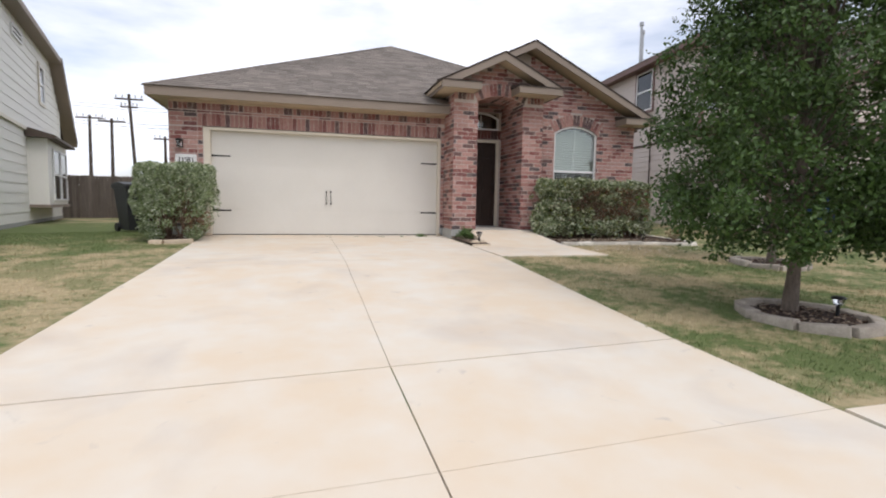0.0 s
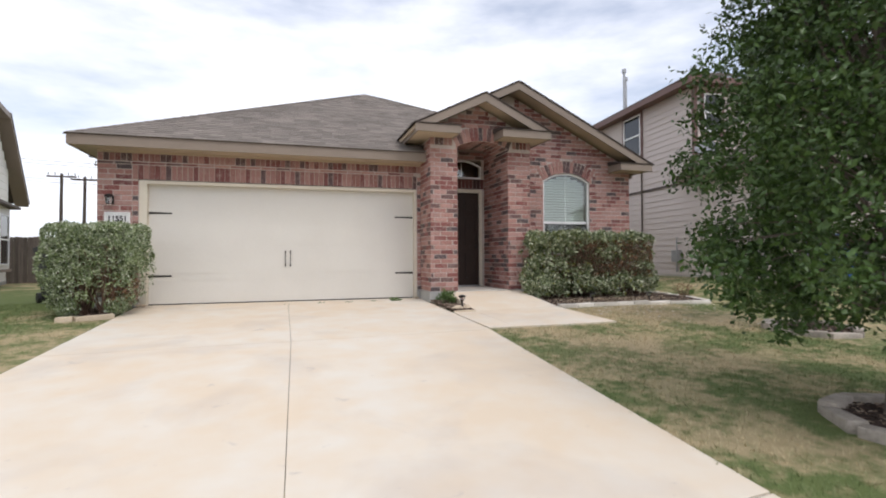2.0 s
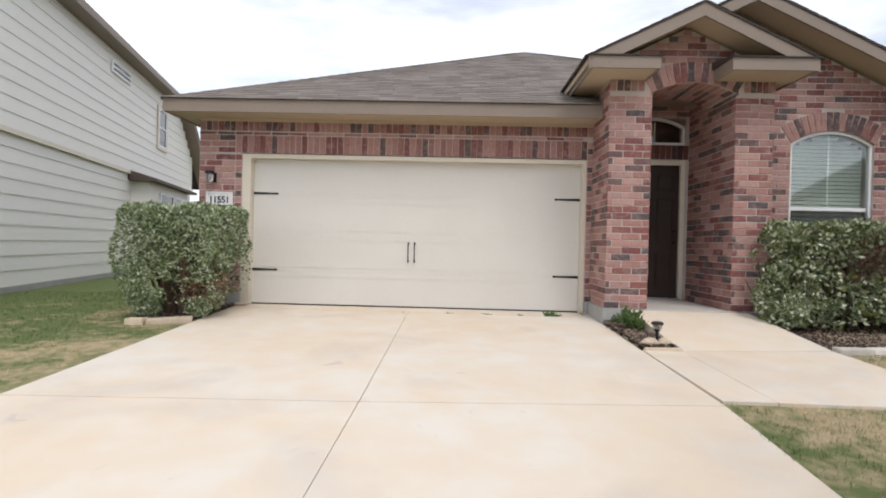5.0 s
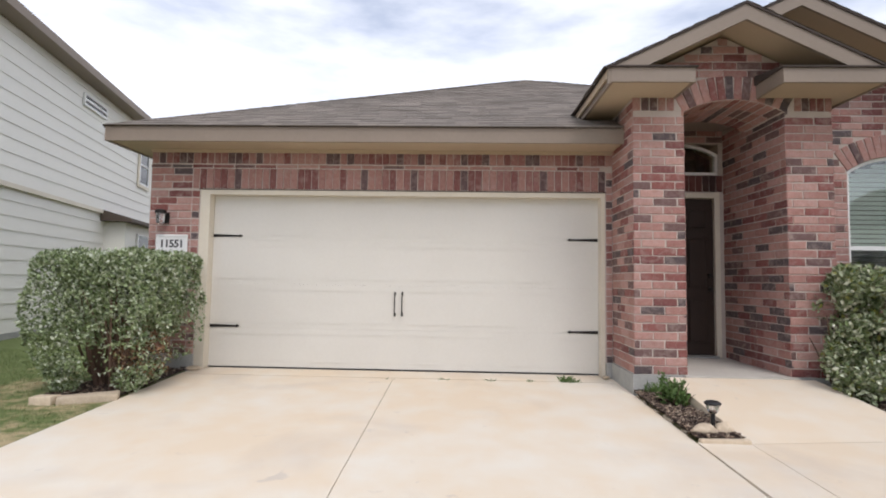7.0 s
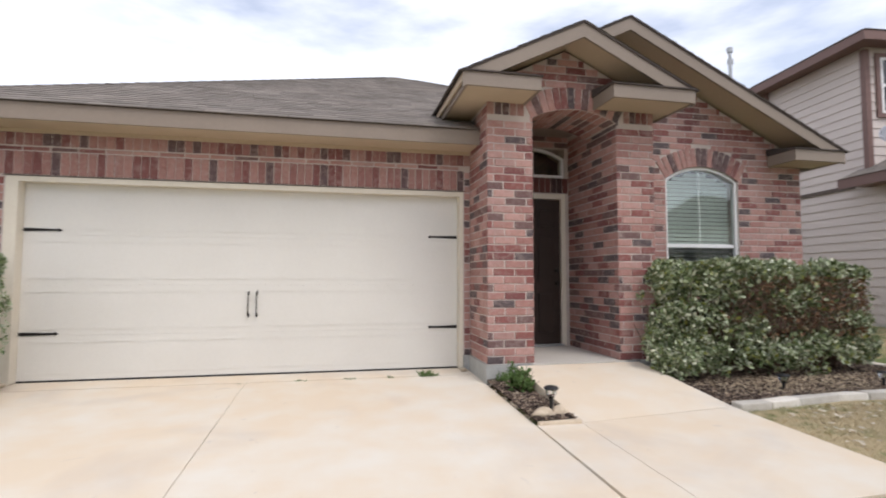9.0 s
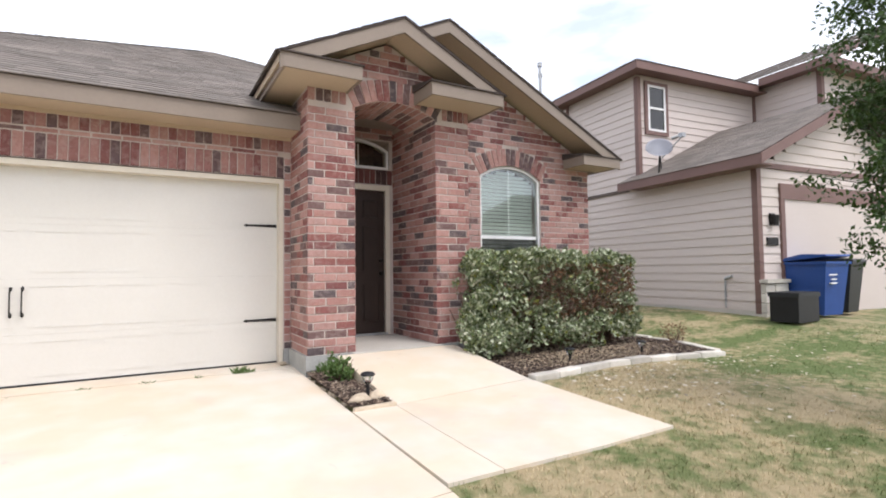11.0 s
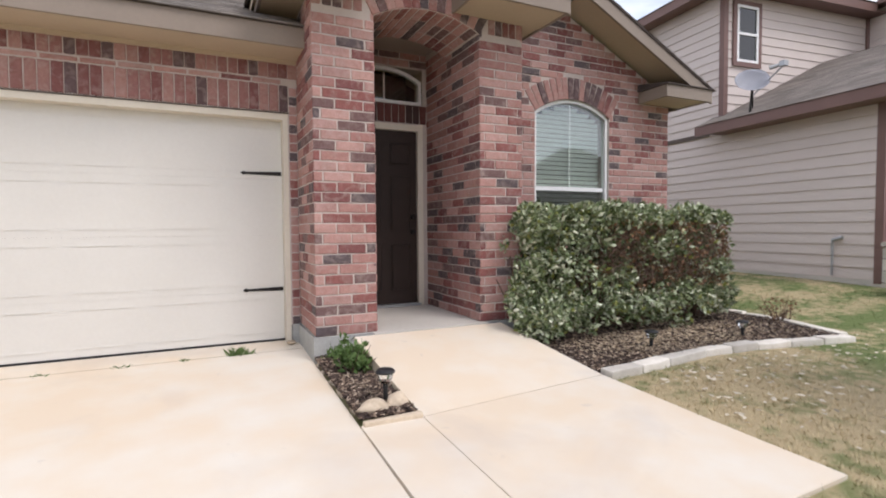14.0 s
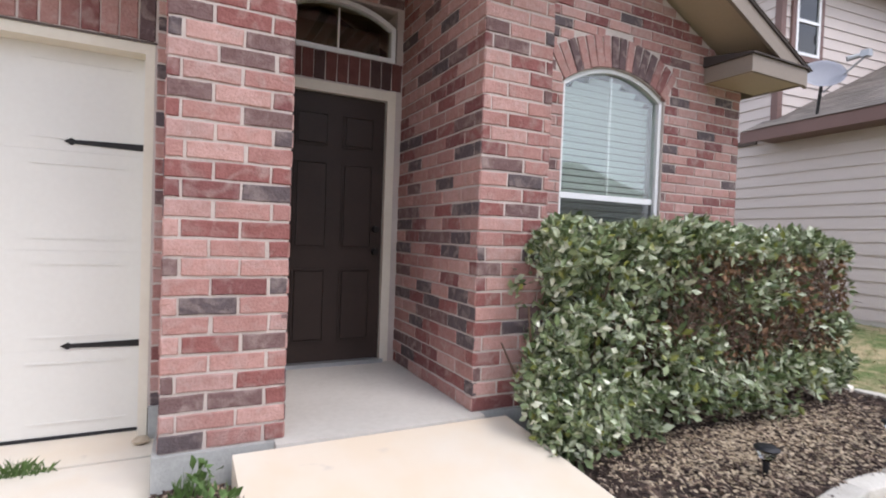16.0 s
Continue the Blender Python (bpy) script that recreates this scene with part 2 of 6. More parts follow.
    "stone_pale": material("pale_concrete_block", (0.72, 0.68, 0.61), 0.9, dark=(0.54, 0.50, 0.43), scale=8, fine=50, amount=0.8, bump=0.4, bump_scale=60, vary="object"),
    "stone_tan": material("tan_stone", (0.63, 0.53, 0.40), 0.9, dark=(0.42, 0.33, 0.24), scale=8, fine=50, amount=0.7, bump=0.5, bump_scale=40, vary="object"),
    "black": material("black_plastic", (0.02, 0.02, 0.022), 0.45, scale=8, fine=50, bump=0.05),
    "charcoal": material("charcoal_plastic", (0.03, 0.032, 0.035), 0.5, scale=8, fine=50, bump=0.05),
    "blue": material("blue_bin_plastic", (0.025, 0.075, 0.27), 0.45, dark=(0.02, 0.055, 0.2), scale=4, fine=40, bump=0.05),
    "dish": material("dish_grey_paint", (0.47, 0.48, 0.53), 0.4, scale=4, fine=30, amount=0.2, bump=0.02),
    "metal": material("galvanised_metal", (0.42, 0.43, 0.44), 0.45, metal=0.7, scale=8, fine=60, bump=0.05),
    "brass": material("brass", (0.55, 0.40, 0.16), 0.35, metal=0.9, scale=8, fine=60, bump=0.02),
    "asphalt": material("road_asphalt", (0.06, 0.058, 0.056), 0.9, scale=3, fine=80, bump=0.5, bump_scale=120),
    "ink": material("black_numeral_paint", (0.015, 0.015, 0.018), 0.6, bump=0),
}


def glass(name, color, rough=0.02):
    m = bpy.data.materials.new(name)
    m.use_nodes = True
    n, l = m.node_tree.nodes, m.node_tree.links
    b = n["Principled BSDF"]
    b.inputs["Base Color"].default_value = (*color, 1)
    b.inputs["Roughness"].default_value = rough
    b.inputs["Transmission Weight"].default_value = 1.0
    b.inputs["IOR"].default_value = 1.8
    return m


M["glass"] = glass("window_glass", (0.80, 0.89, 0.85))
M["dark_glass"] = material("dark_room_glass", (0.012, 0.013, 0.014), 0.04, spec=0.6, bump=0, amount=0.1)
M["lamp_glass"] = glass("lamp_glass", (0.9, 0.92, 0.92), 0.15)

# lawn: green and straw patches (x, y, reach, dryness)
TURF = ((6.1, 8.6, 2.4, 0.45), (-2.9, 6.2, 2.2, 0.5), (4.5, 5.8, 1.8, 0.35), (-5.9, 13.8, 7.0, -1.1), (4.0, 4.3, 1.5, -0.3), (4.2, 2.6, 1.2, -0.15), (6.0, 5.6, 1.6, -0.25), (10.5, 8.6, 3.4, -0.4))
lawn_m = material("lawn_turf", (0.115, 0.15, 0.05), 0.95, dark=(0.40, 0.32, 0.19), scale=1.5, fine=9, amount=1.0, bump=0.9, bump_scale=70, lo=0.54, hi=0.74, patches=TURF)
M["lawn"] = lawn_m
M["blade"] = material("grass_blade", (0.155, 0.205, 0.078), 0.8, dark=(0.56, 0.46, 0.29), scale=1.5, fine=9, amount=1.0, bump=0, vary="island", lo=0.54, hi=0.74, patches=TURF)

# ---- building helpers ----
def box(bm, x0, x1, y0, y1, z0, z1):
    v = [bm.verts.new((x, y, z)) for z in (z0, z1) for x, y in ((x0, y0), (x1, y0), (x1, y1), (x0, y1))]
    for q in ((3, 2, 1, 0), (4, 5, 6, 7), (0, 1, 5, 4), (1, 2, 6, 5), (2, 3, 7, 6), (3, 0, 4, 7)):
        bm.faces.new([v[i] for i in q])
    return v


def prism(bm, poly, vec):
    """A solid: the polygon pushed along vec."""
    a = [bm.verts.new(p) for p in poly]
    b = [bm.verts.new(Vector(p) + Vector(vec)) for p in poly]
    n = len(a)
    bm.faces.new(a)
    bm.faces.new(b[::-1])
    for i in range(n):
        bm.faces.new((a[(i + 1) % n], a[i], b[i], b[(i + 1) % n]))


def tube(bm, a, b, r0, r1=None, seg=10, caps=True):
    a, b = Vector(a), Vector(b)
    r1 = r0 if r1 is None else r1
    z = (b - a).normalized()
    x = z.orthogonal().normalized()
    y = z.cross(x)
    rings = []
    for p, r in ((a, r0), (b, r1)):
        rings.append([bm.verts.new(p + r * (math.cos(2 * math.pi * i / seg) * x + math.sin(2 * math.pi * i / seg) * y)) for i in range(seg)])
    for i in range(seg):
        bm.faces.new((rings[0][i], rings[0][(i + 1) % seg], rings[1][(i + 1) % seg], rings[1][i]))
    if caps:
        bm.faces.new(rings[0][::-1])
        bm.faces.new(rings[1])


def lathe(bm, cx, cy, profile, seg=20):
    rings = [[bm.verts.new((cx + r * math.cos(2 * math.pi * i / seg), cy + r * math.sin(2 * math.pi * i / seg), z)) for i in range(seg)] for r, z in profile]
    for a, b in zip(rings, rings[1:]):
        for i in range(seg):
            bm.faces.new((a[i], a[(i + 1) % seg], b[(i + 1) % seg], b[i]))
    bm.faces.new(rings[0][::-1])
    bm.faces.new(rings[-1])


def link(name, bm, mat, parent=None, label="", bevel=0.0, smooth=False):
    if bevel:
        bmesh.ops.bevel(bm, geom=[e for e in bm.edges if e.is_manifold and e.calc_face_angle(0) > 0.5], offset=bevel, segments=2, affect='EDGES', profile=0.7)
    bmesh.ops.recalc_face_normals(bm, faces=bm.faces)
    me = bpy.data.meshes.new(name)
    bm.to_mesh(me)
    bm.free()
    me.materials.append(M[mat] if isinstance(mat, str) else mat)
    if smooth:
        for p in me.polygons:
            p.use_smooth = True
    ob = new(name, me)
    ob.parent = parent
    if label:
        ob["label"] = label
    return ob


def part(name, bm, mat, parent, label="", bevel=0.0, smooth=False):
    return link(name, bm, mat, parent, label, bevel, smooth)


def thing(name, label, category, group="", at=None, kind=""):
    ob = new(name)
    ob.empty_display_size = 0.1
    if at is not None:
        ob.matrix_basis = at
    return tagged(ob, label, category, group, kind)


def boxpart(name, mat, parent, x0, x1, y0, y1, z0, z1, bevel=0.0, label=""):
    bm = bmesh.new()
    box(bm, x0, x1, y0, y1, z0, z1)
    return part(name, bm, mat, parent, label, bevel)


def soup(name, verts, faces, mat, parent=None, smooth=False):
    me = bpy.data.meshes.new(name)
    me.from_pydata(verts, [], faces)
    me.materials.append(M[mat] if isinstance(mat, str) else mat)
    ob = new(name, me)
    ob.parent = parent
    return ob


# ---- ground ----
PROFILE = ((-60, -0.55), (-14, -0.55), (-7.0, -0.45), (-4.0, -0.22), (3.07, 0.115), (7.45, 0.318), (11.0, 0.42), (11.5, 0.434), (30, 0.45), (400, 0.6))


def drive_z(y):
    return float(np.interp(y, [p[0] for p in PROFILE], [p[1] for p in PROFILE]))


def smooth01(v):
    v = min(1.0, max(0.0, v))
    return v * v * (3 - 2 * v)


def ground_z(x, y):
    z = drive_z(y) - 0.012
    back = smooth01((y - 4) / 5)
    z += back * 0.22 * smooth01((x - 8.6) / 3.2)
    z -= back * 0.07 * smooth01((-3.0 - x) / 3.5)
    return z

xs = sorted({*np.arange(-12, 16.01, 0.35).round(3), *np.arange(-60, 61, 6.0), -400, -200, -110, 110, 200, 400})
ys = sorted({*np.arange(-4, 22.01, 0.35).round(3), *np.arange(-60, 61, 4.0), 90, 150, 250, 400, -120, -300})
verts = [(x, y, ground_z(x, y) + 0.012 * noise.noise((x * 0.7, y * 0.7, 3.0))) for y in ys for x in xs]
nx = len(xs)
faces = [(j * nx + i, j * nx + i + 1, (j + 1) * nx + i + 1, (j + 1) * nx + i) for j in range(len(ys) - 1) for i in range(nx - 1)]
ground = soup("ground", verts, faces, "lawn")
for p in ground.data.polygons:
    p.use_smooth = True
tagged(ground, "mown lawn with green and straw-dry patches", "lawn", kind="structure")


def slab(name, parent, corners, mat, thick=0.14, gap=0.0038, top=None, label=""):
    """One poured slab; corners (x, y) in order, top surface on the drive's slope."""
    top = top or (lambda x, y: drive_z(y))
    cx, cy = sum(c[0] for c in corners) / len(corners), sum(c[1] for c in corners) / len(corners)
    pts = []
    for x, y in corners:
        d = math.hypot(x - cx, y - cy)
        pts.append((x - (x - cx) / d * gap * 1.4, y - (y - cy) / d * gap * 1.4))
    bm = bmesh.new()
    a = [bm.verts.new((x, y, top(x, y))) for x, y in pts]
    b = [bm.verts.new((x, y, top(x, y) - thick)) for x, y in pts]
    n = len(a)
    bm.faces.new(a)
    bm.faces.new(b[::-1])
    for i in range(n):
        bm.faces.new((a[i], b[i], b[(i + 1) % n], a[(i + 1) % n]))
    return part(name, bm, mat, parent, label, bevel=0.005)


def left_edge(y):
    return float(np.interp(y, [-8, 3.6, 7.0, 8.8, 10.2, 11.3], [-1.95, -1.77, -1.75, -1.79, -1.87, -1.9]))


def right_edge(y):
    return float(np.interp(y, [-8, 1.87, 3.2, 5.2, 7.5, 11.3], [3.2, 2.9, 2.89, 3.03, 3.19, 3.22]))


def mid_joint(y):
    return float(np.interp(y, [-8, 2.9, 5.0, 6.8, 8.2, 11.0], [0.62, 0.605, 0.66, 0.675, 0.645, 0.635]))


driveway = thing("driveway", "pale cream concrete driveway with dirt-dark joints", "driveway", kind="structure")
rows_y = [(-7.0, -7.0, -7.0), (-2.6, -2.6, -2.6), (0.42, 0.42, 0.42), (1.64, 1.73, 1.86), (2.73, 2.93, 3.12), (7.22, 7.31, 7.45), (11.04, 11.04, 11.04), (11.47, 11.47, 11.47)]
for (l0, m0, r0), (l1, m1, r1) in zip(rows_y, rows_y[1:]):
    if l0 == 11.04:
        slab("concrete_slab", driveway, [(-1.9, l0 + 0.018), (3.22, r0 + 0.018), (3.22, r1), (-1.9, l1)], "concrete")
        continue
    if m0 == 2.93:          # the wider expansion joint
        l0, m0, r0 = l0 + 0.011, m0 + 0.011, r0 + 0.011
    slab("concrete_slab", driveway, [(left_edge(l0), l0), (mid_joint(m0), m0), (mid_joint(m1), m1), (left_edge(l1), l1)], "concrete")
    slab("concrete_slab", driveway, [(mid_joint(m0), m0), (right_edge(r0), r0), (right_edge(r1), r1), (mid_joint(m1), m1)], "concrete")
bm = bmesh.new()
for (l0, m0, r0), (l1, m1, r1) in zip(rows_y, rows_y[1:]):
    v = [bm.verts.new((x, y, drive_z(y) - 0.011)) for x, y in ((left_edge(l0) + .03, l0), (right_edge(r0) - .03, r0), (right_edge(r1) - .03, r1), (left_edge(l1) + .03, l1))]
    bm.faces.new(v)
part("joint_fill", bm, "joint", driveway, "dark dirt in the joints")

pavement = thing("pavement", "pale concrete pavement along the street", "pavement", kind="structure")
for i in range(-8, 9):
    if i in (-1, 0, 1):
        continue
    x0 = 2.93 + (i - 2) * 1.55 if i > 0 else -1.86 + (i + 1) * 1.55
    slab("concrete_slab", pavement, [(x0, 0.42), (x0 + 1.55, 0.42), (x0 + 1.55, 1.84), (x0, 1.84)], "concrete", top=lambda x, y: drive_z(y) + 0.004)
road = boxpart("road", "asphalt", None, -120, 120, -16, -7.2, -0.9, -0.52)
tagged(road, "dark grey asphalt street", "road", kind="structure")
kerb = thing("kerb", "concrete kerb beside the street", "kerb", kind="structure")
for x0, x1 in ((-60, -2.7), (3.3, 60)):
    boxpart("kerb_run", "porch", kerb, x0, x1, -7.2, -7.0, -0.8, -0.38, 0.02)


def walk_z(x, y):
    if y < 9.1:
        return drive_z(y) + 0.01
    return float(np.interp(y, [9.1, 10.47], [drive_z(9.1) + 0.01, 0.605]))


walkway = thing("walkway", "pale concrete walkway ramping up to the porch", "walkway", kind="structure")
slab("concrete_slab", walkway, [(3.20, 7.52), (3.59, 7.52), (3.59, 9.05), (3.20, 9.07)], "concrete", top=walk_z)
slab("concrete_slab", walkway, [(3.59, 7.52), (4.4, 7.5), (5.19, 7.53), (5.19, 8.3), (5.18, 9.2), (3.59, 9.05)], "concrete", top=walk_z)
slab("concrete_slab", walkway, [(3.59, 9.05), (5.18, 9.2), (5.04, 10.47), (3.54, 10.47)], "concrete", thick=0.24, top=walk_z)
bm = bmesh.new()
for x0, y0, x1, y1 in ((3.55, 7.56, 3.63, 7.56), (3.25, 9.02, 5.14, 9.14)):
    far = (3.55, 9.02, 3.63, 9.02) if y0 < 8 else (3.25, 9.12, 5.14, 9.24)
    bm.faces.new([bm.verts.new((x, y, min(walk_z(x, y), drive_z(y) + 0.01) - 0.013)) for x, y in ((x0, y0), (x1, y1), (far[2], far[3]), (far[0], far[1]))])
part("joint_fill", bm, "joint", walkway)
porch_slab = boxpart("porch_floor", "porch", None, 3.74, 4.90, 10.48, 11.86, 0.2, 0.615, 0.006)
tagged(porch_slab, "smooth grey-beige concrete porch floor", "porch", kind="structure")

# ---- brick laying ----
COURSE, BL, BH, JOINT, PROUD = 0.089, 0.245, 0.0765, 0.0125, 0.011
brick_cache = {}


def brick_mesh(length, height, mat, depth=0.03, c=0.005):
    """One brick face with worn, slightly wavering edges; three castings of each size."""
    cast = random.randrange(3)
    key = (round(length, 3), round(height, 3), mat, cast)
    if key not in brick_cache:
        a, b = length / 2, height / 2
        r = random.Random(cast * 97 + int(length * 1000) * 7 + int(height * 1000))
        wob = 0.0028
        ring = [(-a, -b), (-a / 3, -b), (a / 3, -b), (a, -b), (a, b), (a / 3, b), (-a / 3, b), (-a, b)]
        ring = [(x + r.uniform(-wob, wob), z + r.uniform(-wob, wob)) for x, z in ring]
        vs = []
        for d, inset in ((0.0, 0.0), (depth - c, 0.0), (depth, c)):
            vs += [(x * (1 - inset / a), -d, z * (1 - inset / b)) for x, z in ring]
        n = len(ring)
        fs = [tuple(range(2 * n, 3 * n))]
        for q in (0, n):
            fs += [(q + k, q + (k + 1) % n, q + n + (k + 1) % n, q + n + k) for k in range(n)]
        me = bpy.data.meshes.new("brick")
        me.from_pydata(vs, [], fs)
        me.materials.append(M[mat])
        brick_cache[key] = me
    return brick_cache[key]


class Layer:
    """Collects the bricks of one wall: the first 300 as pieces, the rest joined."""

    def __init__(self, parent, limit=300):
        self.parent, self.limit, self.count, self.v, self.f = parent, limit, 0, [], []

    def put(self, m, length, height, mat="brick"):
        jig = Matrix.Translation((0, random.uniform(-0.0025, 0.0025), 0))
        m = m @ jig
        if self.count < self.limit:
            ob = new("brick", brick_mesh(round(length / 0.01) * 0.01 if length > 0.05 else length, height, mat))
            ob.parent = self.parent
            ob.matrix_basis = m
        else:
            me = brick_mesh(round(length / 0.01) * 0.01, height, mat)
            o = len(self.v)
            self.v += [tuple(m @ x.co) for x in me.vertices]
            self.f += [tuple(o + i for i in p.vertices) for p in me.polygons]
        self.count += 1

    def done(self):
        if self.v:
            ob = soup("far_bricks", self.v, self.f, "brick_far", self.parent)
            ob["kind"] = "stuff"


def wall_frame(origin, yaw):
    """Local x along the wall, -y out of it, z up."""
    return pose(*origin, 0, 0, yaw)


def lay(layer, base, z0, z1, spans, mat="brick", phase=0.0, order=None):
    """Running bond between z0 and z1; spans(z) gives the free stretches of a course."""
    n = int((z1 - z0 + 0.02) / COURSE)
    for k in range(n):
        zc = z0 + k * COURSE + COURSE / 2
        shift = (phase + (0.5 if k % 2 else 0.0) + random.uniform(-0.05, 0.05)) * (BL + JOINT)
        for u0, u1 in spans(zc):
            u = u0
            first = (shift - u0) % (BL + JOINT)
            cuts = [u0]
            p = u0 + first
            while p < u1 - 0.05:
                if p - cuts[-1] > 0.055:
                    cuts.append(p)
                p += BL + JOINT
            cuts.append(u1)
            for a, b in zip(cuts, cuts[1:]):
                ln = b - a - JOINT
                if ln > 0.02:
                    layer.put(base @ Matrix.Translation(((a + b) / 2, 0, zc)) @ pose(0, 0, 0, 0, random.uniform(-.25, .25), 0), ln, BH, mat)


def soldiers(layer, base, u0, u1, z0, z1, mat="brick_soldier"):
    n = max(1, round((u1 - u0) / COURSE))
    w = (u1 - u0) / n
    for i in range(n):
        layer.put(base @ Matrix.Translation((u0 + (i + 0.5) * w, 0, (z0 + z1) / 2)), w - JOINT, z1 - z0 - JOINT, mat)


def arch(layer, base, uc, zc, r0, r1, half, mat="brick"):
    n = round(2 * half * (r0 + r1) / 2 / COURSE)
    st = 2 * half / n
    for i in range(n):
        a = -half + (i + 0.5) * st
        rm = (r0 + r1) / 2
        m = base @ Matrix.Translation((uc + rm * math.sin(a), -0.004, zc + rm * math.cos(a))) @ pose(0, 0, 0, 0, math.degrees(a), 0)
        layer.put(m, st * rm - JOINT * 0.9, r1 - r0 - 0.008, mat)


W = 11.30           # brick face of the house front
SOFFIT = 3.20

# garage front wall
wall_garage = thing("wall_garage", "salmon and dark red brick wall with two soldier courses over the garage door", "brick wall", kind="structure")
bm = bmesh.new()
box(bm, -2.52, -1.88, W + 0.008, W + 0.26, 0.60, SOFFIT + 0.1)
box(bm, -1.88, 3.15, W + 0.008, W + 0.26, 2.665, SOFFIT + 0.1)
box(bm, 3.15, 3.30, W + 0.008, W + 0.26, 0.60, SOFFIT + 0.1)
part("mortar", bm, "mortar", wall_garage, "grey-beige mortar")
lay_garage = Layer(wall_garage)
face = wall_frame((0, W + 0.031, 0), 0)
lay(lay_garage, face, 0.60, 2.655, lambda z: [(-2.52, -1.985), (-1.985, -1.885)], phase=0.1)
lay(lay_garage, face, 0.60, 2.93, lambda z: [(3.155, 3.24)])
lay(lay_garage, face, 2.665, 2.92, lambda z: [(-2.52, -1.985)], phase=0.3)
soldiers(lay_garage, face, -1.985, 3.155, 2.668, 2.93)
for i in range(21):
    lay_garage.put(face @ Matrix.Translation((-2.4 + i * 0.268, 0, 2.956)), 0.25, 0.036, "brick")
soldiers(lay_garage, face, -2.52, 3.24, 2.985, 3.235)
lay_garage.done()
side = boxpart("wall_west", "mortar", None, -2.515, -2.3, W + 0.27, 24, 0.4, SOFFIT + 0.1)
tagged(side, "brick side wall of the house", "wall", kind="structure")
tagged(boxpart("wall_back", "mortar", None, -2.5, 8.285, 23.8, 24.0, 0.4, SOFFIT + 0.1), "plain back wall of the house", "wall", kind="structure")
tagged(boxpart("wall_east", "mortar", None, 8.1, 8.285, W + 0.27, 23.8, 0.4, SOFFIT + 0.1), "brick side wall of the house", "wall", kind="structure")
footing = thing("footing", "weathered grey concrete footing under the brick", "footing", kind="structure")
for a in ((-2.54, -1.88, W - 0.02, W + 0.2), (3.156, 3.22, W - 0.02, W + 0.2), (3.215, 3.80, 10.53, W + 0.2), (4.838, 5.37, 10.53, W + 0.2), (5.37, 8.31, W - 0.02, W + 0.2)):
    boxpart("footing_block", "footing", footing, *a, 0.25, 0.612, 0.008)

# porch: two piers, arch, side walls
P1A, P1B, P2A, P2B, PF = 3.235, 3.79, 4.848, 5.35, 10.55
ARC_C, ARC_R = 4.319, 1.10
ARC_Z = 3.56 - ARC_R


def arch_z(x):
    return ARC_Z + math.sqrt(max(0.0, ARC_R ** 2 - (x - ARC_C) ** 2))


def gable1_top(x):
    return 4.385 - 0.485 * abs(x - 4.21) - 0.13


wall_porch = thing("wall_porch", "salmon, red and charcoal brick porch with two piers and a segmental arch", "porch wall", kind="structure")
bm = bmesh.new()
box(bm, P1A + 0.008, P1B - 0.008, PF + 0.008, W + 0.05, 0.60, 3.62)
box(bm, P2A + 0.008, P2B - 0.008, PF + 0.008, W + 0.05, 0.60, 3.62)
n = 14
for i in range(n):
    a, b = P1B - 0.008 + (P2A - P1B + 0.016) * i / n, P1B - 0.008 + (P2A - P1B + 0.016) * (i + 1) / n
    prism(bm, [(a, PF + 0.008, arch_z(a)), (b, PF + 0.008, arch_z(b)), (b, PF + 0.008, 3.62), (a, PF + 0.008, 3.62)], (0, 0.74, 0))
n = 20
for i in range(n):
    a, b = 3.24 + 2.1 * i / n, 3.24 + 2.1 * (i + 1) / n
    prism(bm, [(a, PF + 0.008, 3.62), (b, PF + 0.008, 3.62), (b, PF + 0.008, max(3.63, gable1_top(b))), (a, PF + 0.008, max(3.63, gable1_top(a)))], (0, 0.3, 0))
box(bm, P1B - 0.2, P1B - 0.008, W + 0.05, 11.9, 0.60, 3.62)
box(bm, P2A + 0.008, P2A + 0.2, W + 0.05, 11.9, 0.60, 3.62)
bmesh.ops.remove_doubles(bm, verts=bm.verts, dist=0.0005)
part("mortar", bm, "mortar", wall_porch, "grey-beige mortar")
lp = Layer(wall_porch, 520)
face = wall_frame((0, PF + 0.031, 0), 0)
lay(lp, face, 0.612, 3.42, lambda z: [(P1A, P1B)], phase=0.35)
lay(lp, face, 0.612, 3.42, lambda z: [(P2A, P2B)], phase=0.05)
inner = wall_frame((P2A + 0.031, 11.86, 0), -90)
lay(lp, inner, 0.612, 3.60, lambda z: [(0.0, 11.86 - PF)], phase=0.2)
outer = wall_frame((P1A + 0.031, W + 0.01, 0), -90)
lay(lp, outer, 0.612, 3.60, lambda z: [(0.0, W - PF)], phase=0.2)
for a, b in ((P1A, P1B), (P2A, P2B)):
    soldiers(lp, face, a if a < 4 else a + 0.10, b - 0.10 if a < 4 else b, 3.43, 3.60)
arch(lp, face, ARC_C, ARC_Z, ARC_R, ARC_R + 0.265, 0.515)

for i in range(12):                       # brick underside of the arch
    a = -0.49 + 0.98 * (i + 0.5) / 12
    for j in range(3):
        m = pose(ARC_C + (ARC_R + 0.022) * math.sin(a), PF + 0.135 + 0.255 * j, ARC_Z + (ARC_R + 0.022) * math.cos(a)) @ pose(0, 0, 0, 0, math.degrees(a), 0) @ pose(0, 0, 0, 90, 0, 0) @ pose(0, 0, 0, 0, 90, 0)
        lp.put(m, 0.243, 0.075, "brick")


